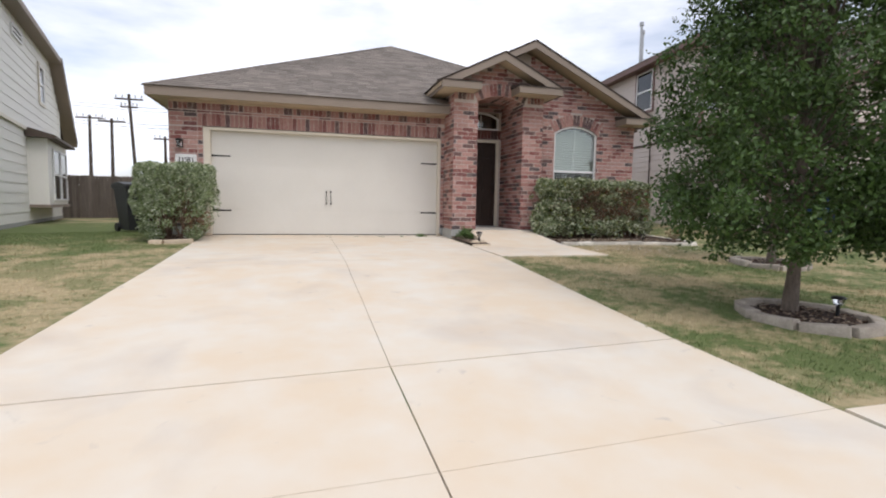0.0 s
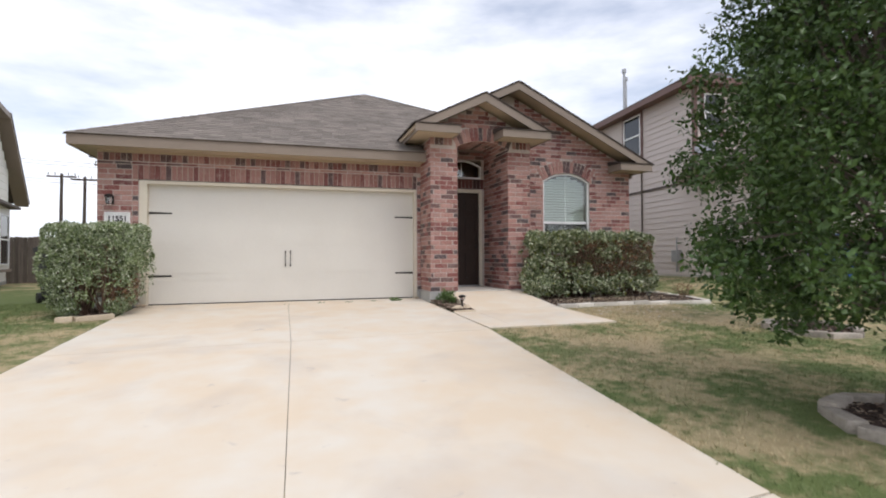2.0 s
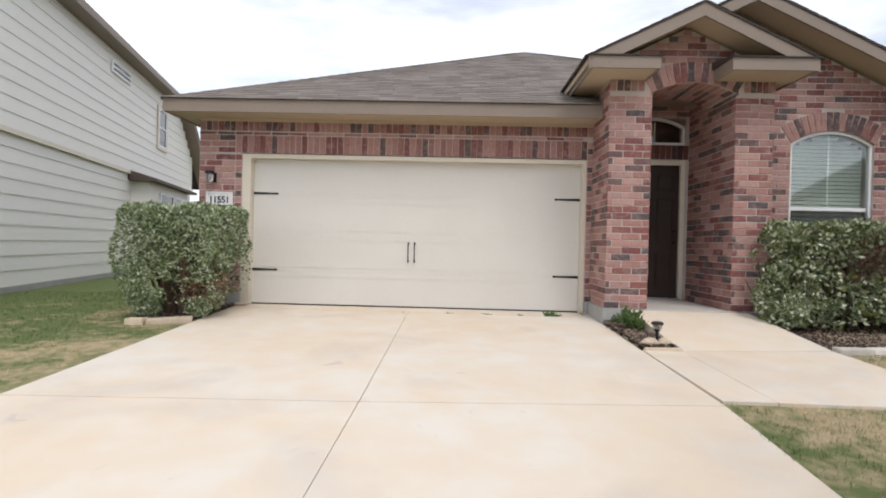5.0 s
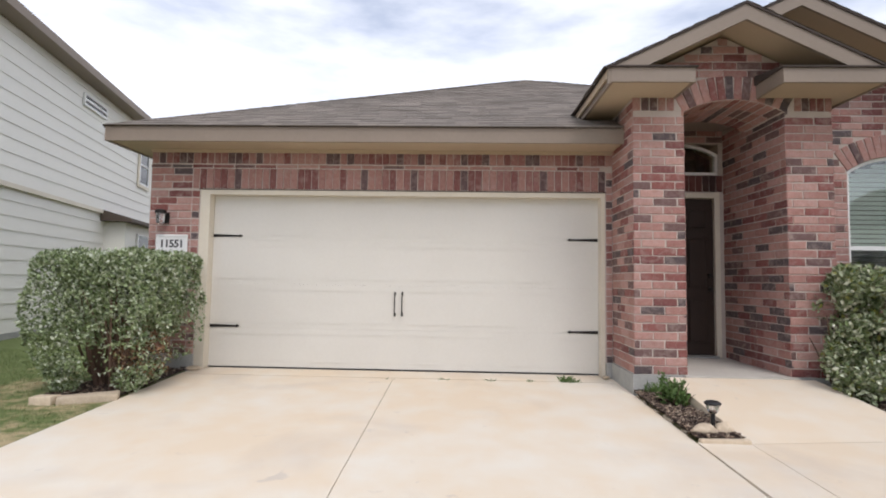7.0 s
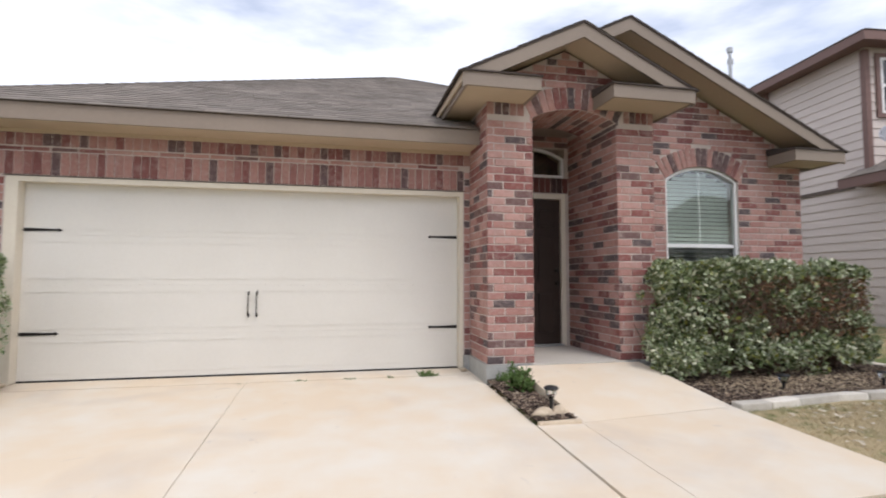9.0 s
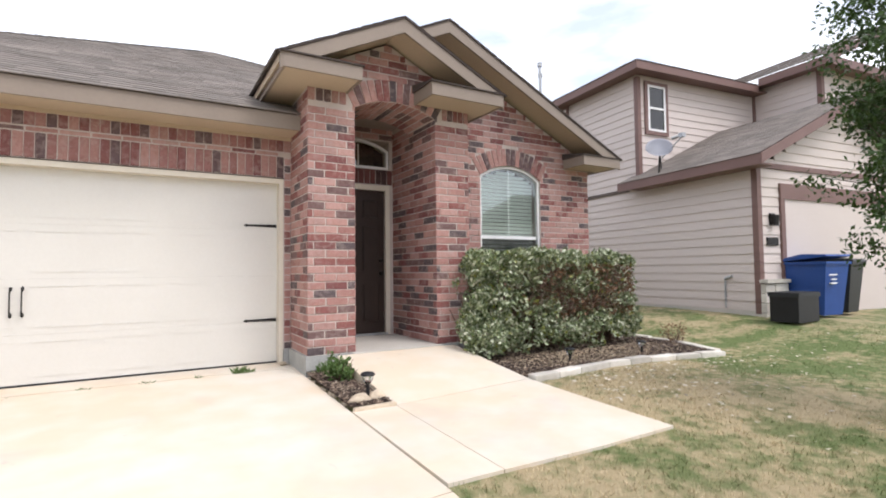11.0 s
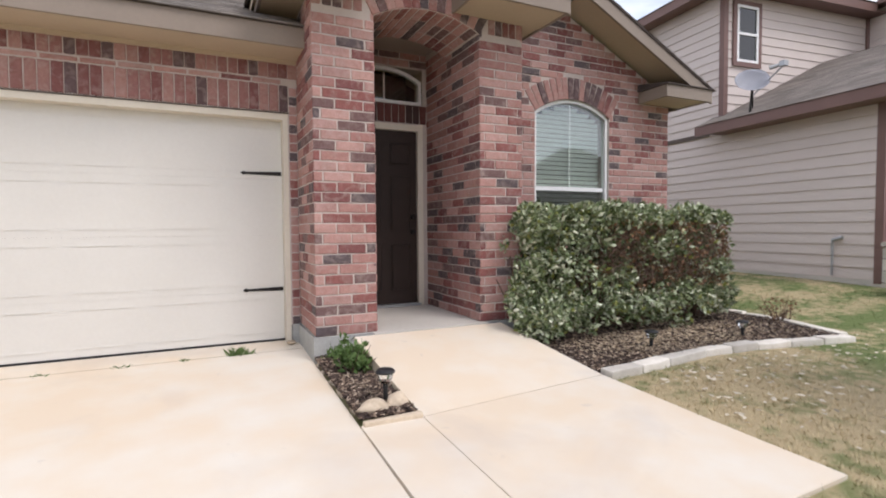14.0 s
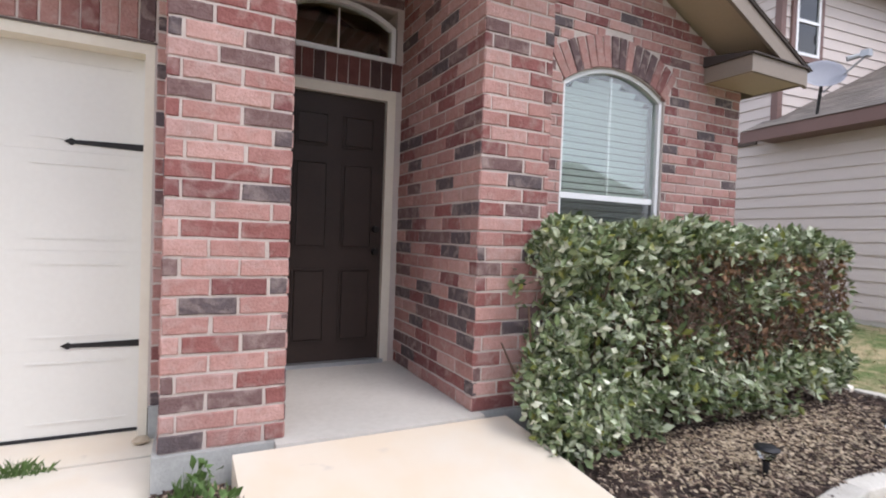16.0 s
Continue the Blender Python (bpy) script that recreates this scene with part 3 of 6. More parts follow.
def tympanum(z):
    half = (4.385 - 0.13 - z - 0.03) / 0.485
    a, b = max(3.24, 4.21 - half), min(5.35, 4.21 + half)
    ro = ARC_R + 0.275
    if z < ARC_Z + ro:
        w = math.sqrt(ro ** 2 - (z - ARC_Z) ** 2)
        return [s for s in ((a, ARC_C - w), (ARC_C + w, b)) if s[1] - s[0] > 0.05]
    return [(a, b)] if b - a > 0.05 else []


lay(lp, face, 3.62, 4.28, tympanum, phase=0.4)
right_side = wall_frame((P2B - 0.031, PF, 0), 90)
lay(lp, right_side, 0.612, 3.60, lambda z: [(0.0, W - PF)], phase=0.2)
left_in = wall_frame((P1B - 0.031, PF, 0), 90)
lay(lp, left_in, 0.612, 3.60, lambda z: [(0.0, 11.86 - PF)], phase=0.2)
lp.done()
# tan ceiling drawn in the darker taupe: the recess's shade is in its colour
tagged(boxpart("ceiling_porch", "trim", None, P1B, P2A, PF + 0.75, 11.9, 3.60, 3.66), "porch ceiling coloured dark taupe for the shade of the recess", "ceiling", kind="structure")

# entry wall with door and transom
DY = 11.85
wall_entry = thing("wall_entry", "brick wall round the front door, dark red lintel coloured deeper for recess shade", "entry wall", kind="structure")
bm = bmesh.new()
box(bm, 3.60, 3.86, DY + 0.008, DY + 0.25, 0.55, 3.7)
box(bm, 4.797, 5.05, DY + 0.008, DY + 0.25, 0.55, 3.7)
box(bm, 3.86, 4.797, DY + 0.008, DY + 0.25, 2.776, 3.01)
box(bm, 3.86, 4.797, DY + 0.008, DY + 0.25, 3.43, 3.7)
part("mortar", bm, "mortar", wall_entry)
le = Layer(wall_entry)
eface = wall_frame((0, DY + 0.031, 0), 0)
# lintel course over the door: recess shade put into the brick colour
soldiers(le, eface, 3.79, 4.848, 2.785, 3.01, "brick_shaded")
lay(le, eface, 3.44, 3.60, lambda z: [(3.79, 4.856)])
le.done()
door = thing("door_1", "dark brown six-panel front door in a cream frame", "door", kind="structure")
boxpart("frame", "cream", door, 3.86, 3.925, DY - 0.01, DY + 0.1, 0.62, 2.78, 0.004)
boxpart("frame", "cream", door, 4.728, 4.795, DY - 0.01, DY + 0.1, 0.62, 2.78, 0.004)
boxpart("frame", "cream", door, 3.925, 4.728, DY - 0.01, DY + 0.1, 2.70, 2.772, 0.004)
boxpart("threshold", "metal", door, 3.92, 4.75, DY - 0.03, DY + 0.06, 0.615, 0.645, 0.003)
leaf = boxpart("leaf", "front_door", door, 3.927, 4.726, DY + 0.04, DY + 0.085, 0.645, 2.698, 0.003)
for x0, x1 in ((4.03, 4.28), (4.39, 4.64)):
    for z0, z1 in ((0.80, 1.36), (1.52, 2.18), (2.30, 2.55)):
        bm = bmesh.new()
        box(bm, x0 + 0.02, x1 - 0.02, DY + 0.022, DY + 0.042, z0 + 0.02, z1 - 0.02)
        for q in ((x0, x1, z0, z0 + 0.012), (x0, x1, z1 - 0.012, z1), (x0, x0 + 0.012, z0 + 0.012, z1 - 0.012), (x1 - 0.012, x1, z0 + 0.012, z1 - 0.012)):
            box(bm, q[0], q[1], DY + 0.028, DY + 0.042, q[2], q[3])
        part("panel", bm, "front_door", leaf, bevel=0.005)
for z in (1.50, 1.68):
    bm = bmesh.new()
    tube(bm, (4.672, DY + 0.04, z), (4.672, DY - 0.005, z), 0.028, 0.024, 14)
    part("knob" if z < 1.6 else "deadbolt", bm, "iron", leaf, "dark bronze knob")


def arched_window(name, label, x0, x1, z0, zs, rise, y, fr=0.045, depth=0.07, mat="white"):
    """A frame with a segmental head from z0 to zs at the sides, pane and frame as parts."""
    ob = thing(name, label, "window", kind="structure")
    c, h = x1 - x0, rise
    r = c * c / (8 * h) + h / 2
    xc, zc = (x0 + x1) / 2, zs + h - r

    def ring(o, inset):
        pts = [(x0 + inset, z0 + inset), (x1 - inset, z0 + inset)]
        for i in range(15):
            x = x1 - inset - (c - 2 * inset) * i / 14
            pts.append((x, zc + math.sqrt((r - inset) ** 2 - (x - xc) ** 2)))
        return pts
    a, b = ring(0, 0), ring(0, fr)
    bm = bmesh.new()
    n = len(a)
    va = [[bm.verts.new((p[0], yy, p[1])) for p in a] for yy in (y, y + depth)]
    vb = [[bm.verts.new((p[0], yy, p[1])) for p in b] for yy in (y, y + depth)]
    for i in range(n):
        j = (i + 1) % n
        bm.faces.new((va[0][i], va[0][j], vb[0][j], vb[0][i]))
        bm.faces.new((va[1][j], va[1][i], vb[1][i], vb[1][j]))
        bm.faces.new((va[0][j], va[0][i], va[1][i], va[1][j]))
        bm.faces.new((vb[0][i], vb[0][j], vb[1][j], vb[1][i]))
    part("window_frame", bm, mat, ob)
    bm = bmesh.new()
    prism(bm, [(p[0], y + 0.035, p[1]) for p in b], (0, 0.006, 0))
    pane = part("pane", bm, "glass", ob)
    pane.visible_shadow = False
    return ob, b, (xc, zc, r)


transom, tb, _ = arched_window("window_2", "small white-framed transom with an arched head over the front door", 3.86, 4.79, 3.015, 3.29, 0.14, DY + 0.02, 0.035)
boxpart("muntin", "white", transom, 4.325, 4.335, DY + 0.03, DY + 0.06, 3.03, 3.36)

# gable wall with the bedroom window
GX, GZ, GS = 5.255, 4.945, 0.482


def gable2_top(x):
    return GZ - GS * abs(x - GX) - 0.16


WX0, WX1, WZ0, WZS, WRISE = 6.045, 7.21, 1.32, 2.95, 0.19
WR = (WX1 - WX0) ** 2 / (8 * WRISE) + WRISE / 2
WXC, WZC = (WX0 + WX1) / 2, WZS + WRISE - WR
wall_bed = thing("wall_gable", "salmon and charcoal brick gable wall round an arched window", "brick wall", kind="structure")
bm = bmesh.new()
box(bm, 5.30, WX0, W + 0.008, W + 0.26, 0.60, 2.95)
box(bm, WX1, 8.282, W + 0.008, W + 0.26, 0.60, 2.95)
box(bm, WX0, WX1, W + 0.008, W + 0.26, 0.60, WZ0)
n = 36
for i in range(n):
    a, b = 4.2 + (8.282 - 4.2) * i / n, 4.2 + (8.282 - 4.2) * (i + 1) / n
    lo = [WZC + math.sqrt(WR ** 2 - (x - WXC) ** 2) if WX0 < x < WX1 else (2.95 if x > 5.3 else 3.75) for x in (a, b)]
    prism(bm, [(a, W + 0.008, lo[0]), (b, W + 0.008, lo[1]), (b, W + 0.008, gable2_top(b)), (a, W + 0.008, gable2_top(a))], (0, 0.25, 0))
bmesh.ops.remove_doubles(bm, verts=bm.verts, dist=0.0005)
part("mortar", bm, "mortar", wall_bed, "grey-beige mortar")


def bed_spans(z):
    half = (GZ - 0.16 - z - 0.02) / GS
    a, b = max(5.355, GX - half), min(8.29, GX + half)
    if b - a < 0.05:
        return []
    if z < WZ0 - 0.05:
        return [(a, b)]
    if z < WZS - 0.02:
        return [(a, WX0), (WX1, b)]
    ro = WR + 0.285
    if z < WZC + ro:
        w = math.sqrt(ro ** 2 - (z - WZC) ** 2)
        w = min(w, max((WX1 - WX0) / 2, (z - WZC) * math.tan(0.632)))
        return [s for s in ((a, WXC - w), (WXC + w, b)) if s[1] - s[0] > 0.05]
    return [(a, b)]


lb = Layer(wall_bed, 420)
gface = wall_frame((0, W + 0.031, 0), 0)
arch(lb, gface, WXC, WZC, WR, WR + 0.275, 0.625, "brick_soldier")
lay(lb, gface, 0.612 + COURSE * 10, 4.75, bed_spans, phase=0.25)
lay(lb, gface, 0.612, 0.612 + COURSE * 10 + 0.01, bed_spans, phase=0.25)
lb.done()
window, wb, _ = arched_window("window_1", "white vinyl arched window with a closed white blind", WX0, WX1, WZ0, WZS, WRISE, W + 0.035, 0.036)
boxpart("meeting_rail", "white", window, WX0 + 0.045, WX1 - 0.045, W + 0.065, W + 0.105, 2.005, 2.055, 0.004)
boxpart("muntin", "white", window, WXC - 0.008, WXC + 0.008, W + 0.08, W + 0.1, 2.05, 3.09)
boxpart("window_sill", "brick", window, WX0 - 0.02, WX1 + 0.02, W - 0.02, W + 0.06, WZ0 - 0.08, WZ0, 0.005)
bm = bmesh.new()
for i in range(100):
    x = WX0 + 0.05 + (WX1 - WX0 - 0.1) * i / 99
    box(bm, x - 0.0016, x + 0.0016, W + 0.070, W + 0.072, WZ0 + 0.045, 2.005)
for i in range(60):
    z = WZ0 + 0.05 + (2.0 - WZ0 - 0.05) * i / 59
    box(bm, WX0 + 0.045, WX1 - 0.045, W + 0.0721, W + 0.074, z - 0.0016, z + 0.0016)
part("insect_screen", bm, "black", window, "dark insect screen over the lower sash")
blind = thing("window_blind", "white horizontal slat blind hanging half-closed behind the glass", "blind")
for i in range(31):
    z = 1.37 + i * 0.058
    x0, x1 = WX0 + 0.05, WX1 - 0.05
    if z > 2.93:
        w = math.sqrt(max(0.0, (WR - 0.05) ** 2 - (z + 0.02 - WZC) ** 2))
        x0, x1 = max(x0, WXC - w), min(x1, WXC + w)
        if x1 - x0 < 0.1:
            break
    bm = bmesh.new()
    prism(bm, [(x0, W + 0.171, z - 0.021), (x0, W + 0.174, z - 0.022), (x0, W + 0.149, z + 0.023), (x0, W + 0.146, z + 0.022)], (x1 - x0, 0, 0))
    part("slat", bm, "blind", blind)
# added dark sheets: their brown colour stands for the unlit rooms' gloom
tagged(boxpart("room_backdrop", "dark_trim", None, 5.6, 8.2, W + 0.9, W + 1.0, 0.6, 3.4), "dark-coloured sheet standing for the unlit room behind the window", "wall", kind="structure")
tagged(boxpart("hall_backdrop", "dark_trim", None, 3.6, 5.05, DY + 1.2, DY + 1.3, 0.6, 3.7), "dark-coloured sheet standing for the unlit hall behind the front door", "wall", kind="structure")

# ---- garage door ----
GY = 11.44
gtrim = thing("trim", "cream painted garage door trim", "door trim", kind="structure")
boxpart("jamb", "cream", gtrim, -1.878, -1.757, W + 0.01, GY + 0.1, 0.44, 2.66, 0.005)
boxpart("jamb", "cream", gtrim, 3.103, 3.149, W + 0.01, GY + 0.1, 0.44, 2.66, 0.005)
boxpart("head", "cream", gtrim, -1.757, 3.103, W + 0.01, GY + 0.1, 2.60, 2.66, 0.005)
boxpart("lintel", "dark_trim", gtrim, -1.9, 3.16, W + 0.0, W + 0.2, 2.657, 2.668)
gdoor = thing("garage_door", "closed off-white steel double garage door with black strap hinges", "garage door")
bounds = [0.452, 0.933, 1.484, 2.035, 2.60]
for z0, z1 in zip(bounds, bounds[1:]):
    sec = boxpart("door_section", "door", gdoor, -1.755, 3.101, GY, GY + 0.05, z0 + 0.0004, z1 - 0.0004, 0.002)
    for i in range(8):
        xc = -1.757 + 4.86 * (i + 0.5) / 8
        bm = bmesh.new()
        for e in ((xc - 0.235, xc + 0.235, z0 + 0.066, z0 + 0.078), (xc - 0.235, xc + 0.235, z1 - 0.078, z1 - 0.066)):
            prism(bm, [(e[0], GY + 0.001, e[2]), (e[1], GY + 0.001, e[2]), (e[1], GY + 0.001, e[3]), (e[0], GY + 0.001, e[3])], (0, -0.006, 0))
        part("panel_moulding", bm, "door", sec)
boxpart("bottom_seal", "black", gdoor, -1.755, 3.101, GY - 0.005, GY + 0.045, 0.434, 0.453)
for x0, sgn in ((-1.753, 1), (3.095, -1)):
    for z in (2.09, 0.953):
        bm = bmesh.new()
        tip = x0 + sgn * 0.38
        pts = [(x0, GY - 0.008, z - 0.019), (x0 + sgn * 0.33, GY - 0.008, z - 0.011), (x0 + sgn * 0.345, GY - 0.008, z - 0.02), (tip, GY - 0.008, z),
               (x0 + sgn * 0.345, GY - 0.008, z + 0.02), (x0 + sgn * 0.33, GY - 0.008, z + 0.011), (x0, GY - 0.008, z + 0.019)]
        prism(bm, pts, (0, 0.009, 0))
        part("strap_hinge", bm, "iron", gdoor, "black pointed strap hinge")
for x in (0.583, 0.675):
    bm = bmesh.new()
    tube(bm, (x, GY - 0.045, 1.14), (x, GY - 0.045, 1.38), 0.0065, 0.0065, 8)
    for z in (1.13, 1.39):
        prism(bm, [(x - 0.013, GY - 0.004, z - 0.012), (x, GY - 0.004, z - 0.03), (x + 0.013, GY - 0.004, z - 0.012), (x + 0.013, GY - 0.004, z + 0.012), (x, GY - 0.004, z + 0.03), (x - 0.013, GY - 0.004, z + 0.012)], (0, 0.005, 0))
        tube(bm, (x, GY, z), (x, GY - 0.05, z), 0.008, 0.008, 8)
    part("pull_handle", bm, "iron", gdoor, "black iron pull handle")
tagged(boxpart("wall_garage_inside", "dark_trim", None, -2.3, 3.3, GY + 0.3, GY + 0.4, 0.4, 3.3), "plain wall behind the garage door", "wall", kind="structure")

# ---- roofs ----
def shingles(bm, eave0, eave1, apex0, apex1, expo=0.143, tab=0.30, clip=None):
    """Overlapping tabs on the face between an eave and its (shorter) upper edge."""
    e0, e1, a0, a1 = map(Vector, (eave0, eave1, apex0, apex1))
    nrm = (e1 - e0).cross((a0 + a1) / 2 - e0).normalized()
    if nrm.z < 0:
        nrm = -nrm
    u = (e1 - e0).normalized()
    up = nrm.cross(u)
    if up.z < 0:
        up = -up
    h = (a0 - e0).dot(up)
    k = 0
    v = -0.02
    while v < h - 0.02:
        rise = min(expo * 1.12, h - v)
        f0, f1 = max(0, v) / h, min(1.0, (v + rise) / h)
        lo, hi = e0.lerp(a0, f0).dot(u), e1.lerp(a1, f0).dot(u)
        lo2, hi2 = e0.lerp(a0, f1).dot(u), e1.lerp(a1, f1).dot(u)
        if clip and e0.z + up.z * v < clip[0]:
            hi, hi2 = min(hi, clip[1]), min(hi2, clip[1])
        s = lo - random.uniform(0, tab)
        base = e0 + up * v - u * e0.dot(u)
        while s < hi:
            w = tab * random.uniform(0.75, 1.2)
            a, b = max(s, lo), min(s + w - 0.004, hi)
            a2, b2 = min(max(a, lo2), hi2), max(min(b, hi2), lo2)
            if b - a > 0.02:
                t = random.uniform(0.006, 0.010)
                q = [base + u * a + nrm * t, base + u * b + nrm * t, base + u * b2 + up * rise + nrm * 0.001, base + u * a2 + up * rise + nrm * 0.001]
                d = [base + u * a - nrm * 0.002, base + u * b - nrm * 0.002]
                vs = [bm.verts.new(p) for p in q]
                ds = [bm.verts.new(p) for p in d]
                try:
                    bm.faces.new(vs)
                    bm.faces.new((ds[0], ds[1], vs[1], vs[0]))
                except ValueError:
                    pass
            s += w
        v += expo
        k += 1


def raw(name, bm, mat, parent, label=""):
    me = bpy.data.meshes.new(name)
    bm.to_mesh(me)
    bm.free()
    me.materials.append(M[mat])
    ob = new(name, me)
    ob.parent = parent
    if label:
        ob["label"] = label
    return ob


roof = thing("roof", "brown-grey asphalt shingle hip roof with taupe fascia", "roof", kind="structure")
EX0, EX1, EY0, EY1, EZ = -2.82, 8.60, 10.85, 24.4, 3.335
APX, APY, APZ = 2.90, 16.85, 6.31
APB = EY1 - 6.0
CUT_X, CUT_Y = 3.25, 12.0        # the porch and gable stand in front of this stretch
CUT_Z = EZ + (CUT_Y - EY0) * (APZ - EZ) / (APY - EY0)
HIP_X = EX1 - (CUT_Y - EY0) * (EX1 - APX) / (APY - EY0)
bm = bmesh.new()
vv = [bm.verts.new(p) for p in ((EX0, EY0, EZ), (CUT_X, EY0, EZ), (CUT_X, CUT_Y, CUT_Z), (HIP_X, CUT_Y, CUT_Z), (APX, APY, APZ),
                                (EX1, CUT_Y, EZ), (EX1, EY1, EZ), (APX, APB, APZ), (EX0, EY1, EZ))]
for q in ((0, 1, 2, 3, 4), (3, 5, 6, 7, 4), (6, 8, 7), (8, 0, 4, 7)):
    bm.faces.new([vv[i] for i in q])
part("roof_deck", bm, "deck", roof)
bm = bmesh.new()
shingles(bm, (EX0, EY0 - 0.02, EZ + 0.003), (EX1, EY0 - 0.02, EZ + 0.003), (APX - 0.01, APY, APZ), (APX + 0.01, APY, APZ), clip=(CUT_Z, CUT_X))
shingles(bm, (EX0 - 0.02, EY1, EZ + 0.003), (EX0 - 0.02, EY0, EZ + 0.003), (APX, APB, APZ), (APX, APY, APZ))
shingles(bm, (EX1, CUT_Y, EZ + 0.003), (EX1, EY1, EZ + 0.003), (APX, APY, APZ), (APX, APB, APZ), expo=0.3, tab=1.0)
raw("shingles", bm, "shingle", roof)["kind"] = "stuff"
for a, b in (((EX0, EY0, EZ), (APX, APY, APZ)), ((HIP_X, CUT_Y, CUT_Z), (APX, APY, APZ))):
    a, b = Vector(a), Vector(b)
    L = (b - a).length
    bm = bmesh.new()
    side_v = (b - a).cross(Vector((0, 0, 1))).normalized()
    for i in range(int(L / 0.2) - 2):
        p, q = a + (b - a) * (i * 0.2 / L), a + (b - a) * ((i * 0.2 + 0.24) / L)
        dn = Vector((0, 0, -0.035))
        t0 = Vector((0, 0, 0.02))
        t1 = Vector((0, 0, 0.008))
        v = [bm.verts.new(x) for x in (p + side_v * 0.12 + dn + t0, p + t0, p - side_v * 0.12 + dn + t0, q + side_v * 0.12 + dn + t1, q + t1, q - side_v * 0.12 + dn + t1)]
        bm.faces.new((v[0], v[1], v[4], v[3]))
        bm.faces.new((v[1], v[2], v[5], v[4]))
    raw("hip_cap", bm, "shingle", roof)
boxpart("fascia", "trim", roof, EX0, 3.3, EY0 - 0.005, EY0 + 0.025, EZ - 0.185, EZ - 0.012, 0.003)
boxpart("fascia", "trim", roof, EX0 - 0.0, EX0 + 0.025, EY0 + 0.026, EY1, EZ - 0.185, EZ - 0.012, 0.003)
boxpart("fascia", "trim", roof, EX1 - 0.025, EX1, W + 0.3, EY1, EZ - 0.185, EZ - 0.012, 0.003)
boxpart("drip_edge", "deck", roof, EX0 - 0.02, 3.2, EY0 - 0.022, EY0 + 0.03, EZ - 0.012, EZ + 0.004)
boxpart("soffit", "soffit", roof, EX0 + 0.02, 3.24, EY0 + 0.02, W + 0.05, EZ - 0.17, EZ - 0.15)
boxpart("soffit", "soffit", roof, EX0 + 0.02, -2.45, W + 0.05, EY1, EZ - 0.17, EZ - 0.15)
boxpart("frieze", "soffit", roof, -2.52, 3.23, W - 0.02, W + 0.01, EZ - 0.21, EZ - 0.165)


def gable_roof(name, label, px, pz, slope, x_l, x_r, y0, y1):
    ob = thing(name, label, "gable roof", kind="structure")
    for x_e in (x_l, x_r):
        sg = 1 if x_e > px else -1
        ze = pz - slope * abs(x_e - px)
        bm = bmesh.new()
        prism(bm, [(px, y0 + 0.02, pz - 0.02), (x_e, y0 + 0.02, ze - 0.02), (x_e, y0 + 0.02, ze - 0.10), (px, y0 + 0.02, pz - 0.10)], (0, y1 - y0, 0))
        part("soffit", bm, "soffit", ob, "tan painted underside")
        bm = bmesh.new()
        prism(bm, [(px, y0 - 0.015, pz - 0.018), (x_e, y0 - 0.015, ze - 0.018), (x_e, y0 - 0.015, ze - 0.175), (px, y0 - 0.015, pz - 0.175)], (0, 0.032, 0))
        part("rake_board", bm, "trim", ob, "taupe rake board")
        bm = bmesh.new()
        prism(bm, [(px, y0 - 0.03, pz + 0.004), (x_e + sg * 0.02, y0 - 0.03, ze - 0.006), (x_e + sg * 0.02, y0 - 0.03, ze - 0.024), (px, y0 - 0.03, pz - 0.018)], (0, y1 - y0, 0))
        part("roof_deck", bm, "deck", ob)
        bm = bmesh.new()
        shingles(bm, (x_e + sg * 0.03, y0 - 0.035, ze - 0.005), (x_e + sg * 0.03, y1, ze - 0.005), (px, y0 - 0.035, pz + 0.008), (px, y1, pz + 0.008))
        raw("shingles", bm, "shingle", ob)["kind"] = "stuff"
    return ob


g1 = gable_roof("roof_porch", "small shingled porch gable with taupe rake boards", 4.21, 4.385, 0.485, 2.84, 5.58, 10.10, 13.6)
g2 = gable_roof("roof_gable", "shingled gable over the bedroom with taupe rake boards", GX, GZ, GS, 4.02, 8.56, EY0, 14.8)


def gable_return(parent, x0, x1, y0, y1, z0, z1):
    """A boxed eave return: taupe fascia round a tan soffit, with a thin shingled cap."""
    boxpart("return_soffit", "soffit", parent, x0 + 0.015, x1 - 0.015, y0 + 0.02, y1, z0 + 0.01, z1 - 0.02)
    boxpart("return_fascia", "trim", parent, x0, x1, y0 - 0.012, y0 + 0.018, z0, z1, 0.003)
    for xe in (x0, x1 - 0.025):
        boxpart("return_fascia", "trim", parent, xe, xe + 0.025, y0 + 0.019, y1, z0, z1, 0.003)
    bm = bmesh.new()
    prism(bm, [(x0 - 0.02, y0 - 0.035, z1 + 0.002), (x0 - 0.02, y0 - 0.035, z1 + 0.016), (x0 - 0.02, y1, z1 + 0.10), (x0 - 0.02, y1, z1 + 0.002)], (x1 - x0 + 0.04, 0, 0))
    part("return_cap", bm, "deck", parent, "dark shingled cap")


gable_return(g1, 2.87, 3.70, 10.09, 10.56, 3.565, 3.71)
gable_return(g1, 4.55, 5.57, 10.09, 10.56, 3.565, 3.71)
boxpart("eave_box", "soffit", g1, 2.90, 3.25, 10.57, 12.0, 3.58, 3.70)
boxpart("eave_fascia", "trim", g1, 2.87, 2.899, 10.565, 12.0, 3.565, 3.72)
boxpart("eave_box", "soffit", g1, 5.35, 5.54, 10.57, 11.28, 3.58, 3.70)
boxpart("eave_fascia", "trim", g1, 5.545, 5.57, 10.565, 11.28, 3.565, 3.72)
gable_return(g2, 7.72, 8.52, EY0 - 0.01, W - 0.002, 3.195, 3.345)
boxpart("eave_fascia", "trim", g2, 8.50, 8.525, W, 14.5, 3.195, 3.36)

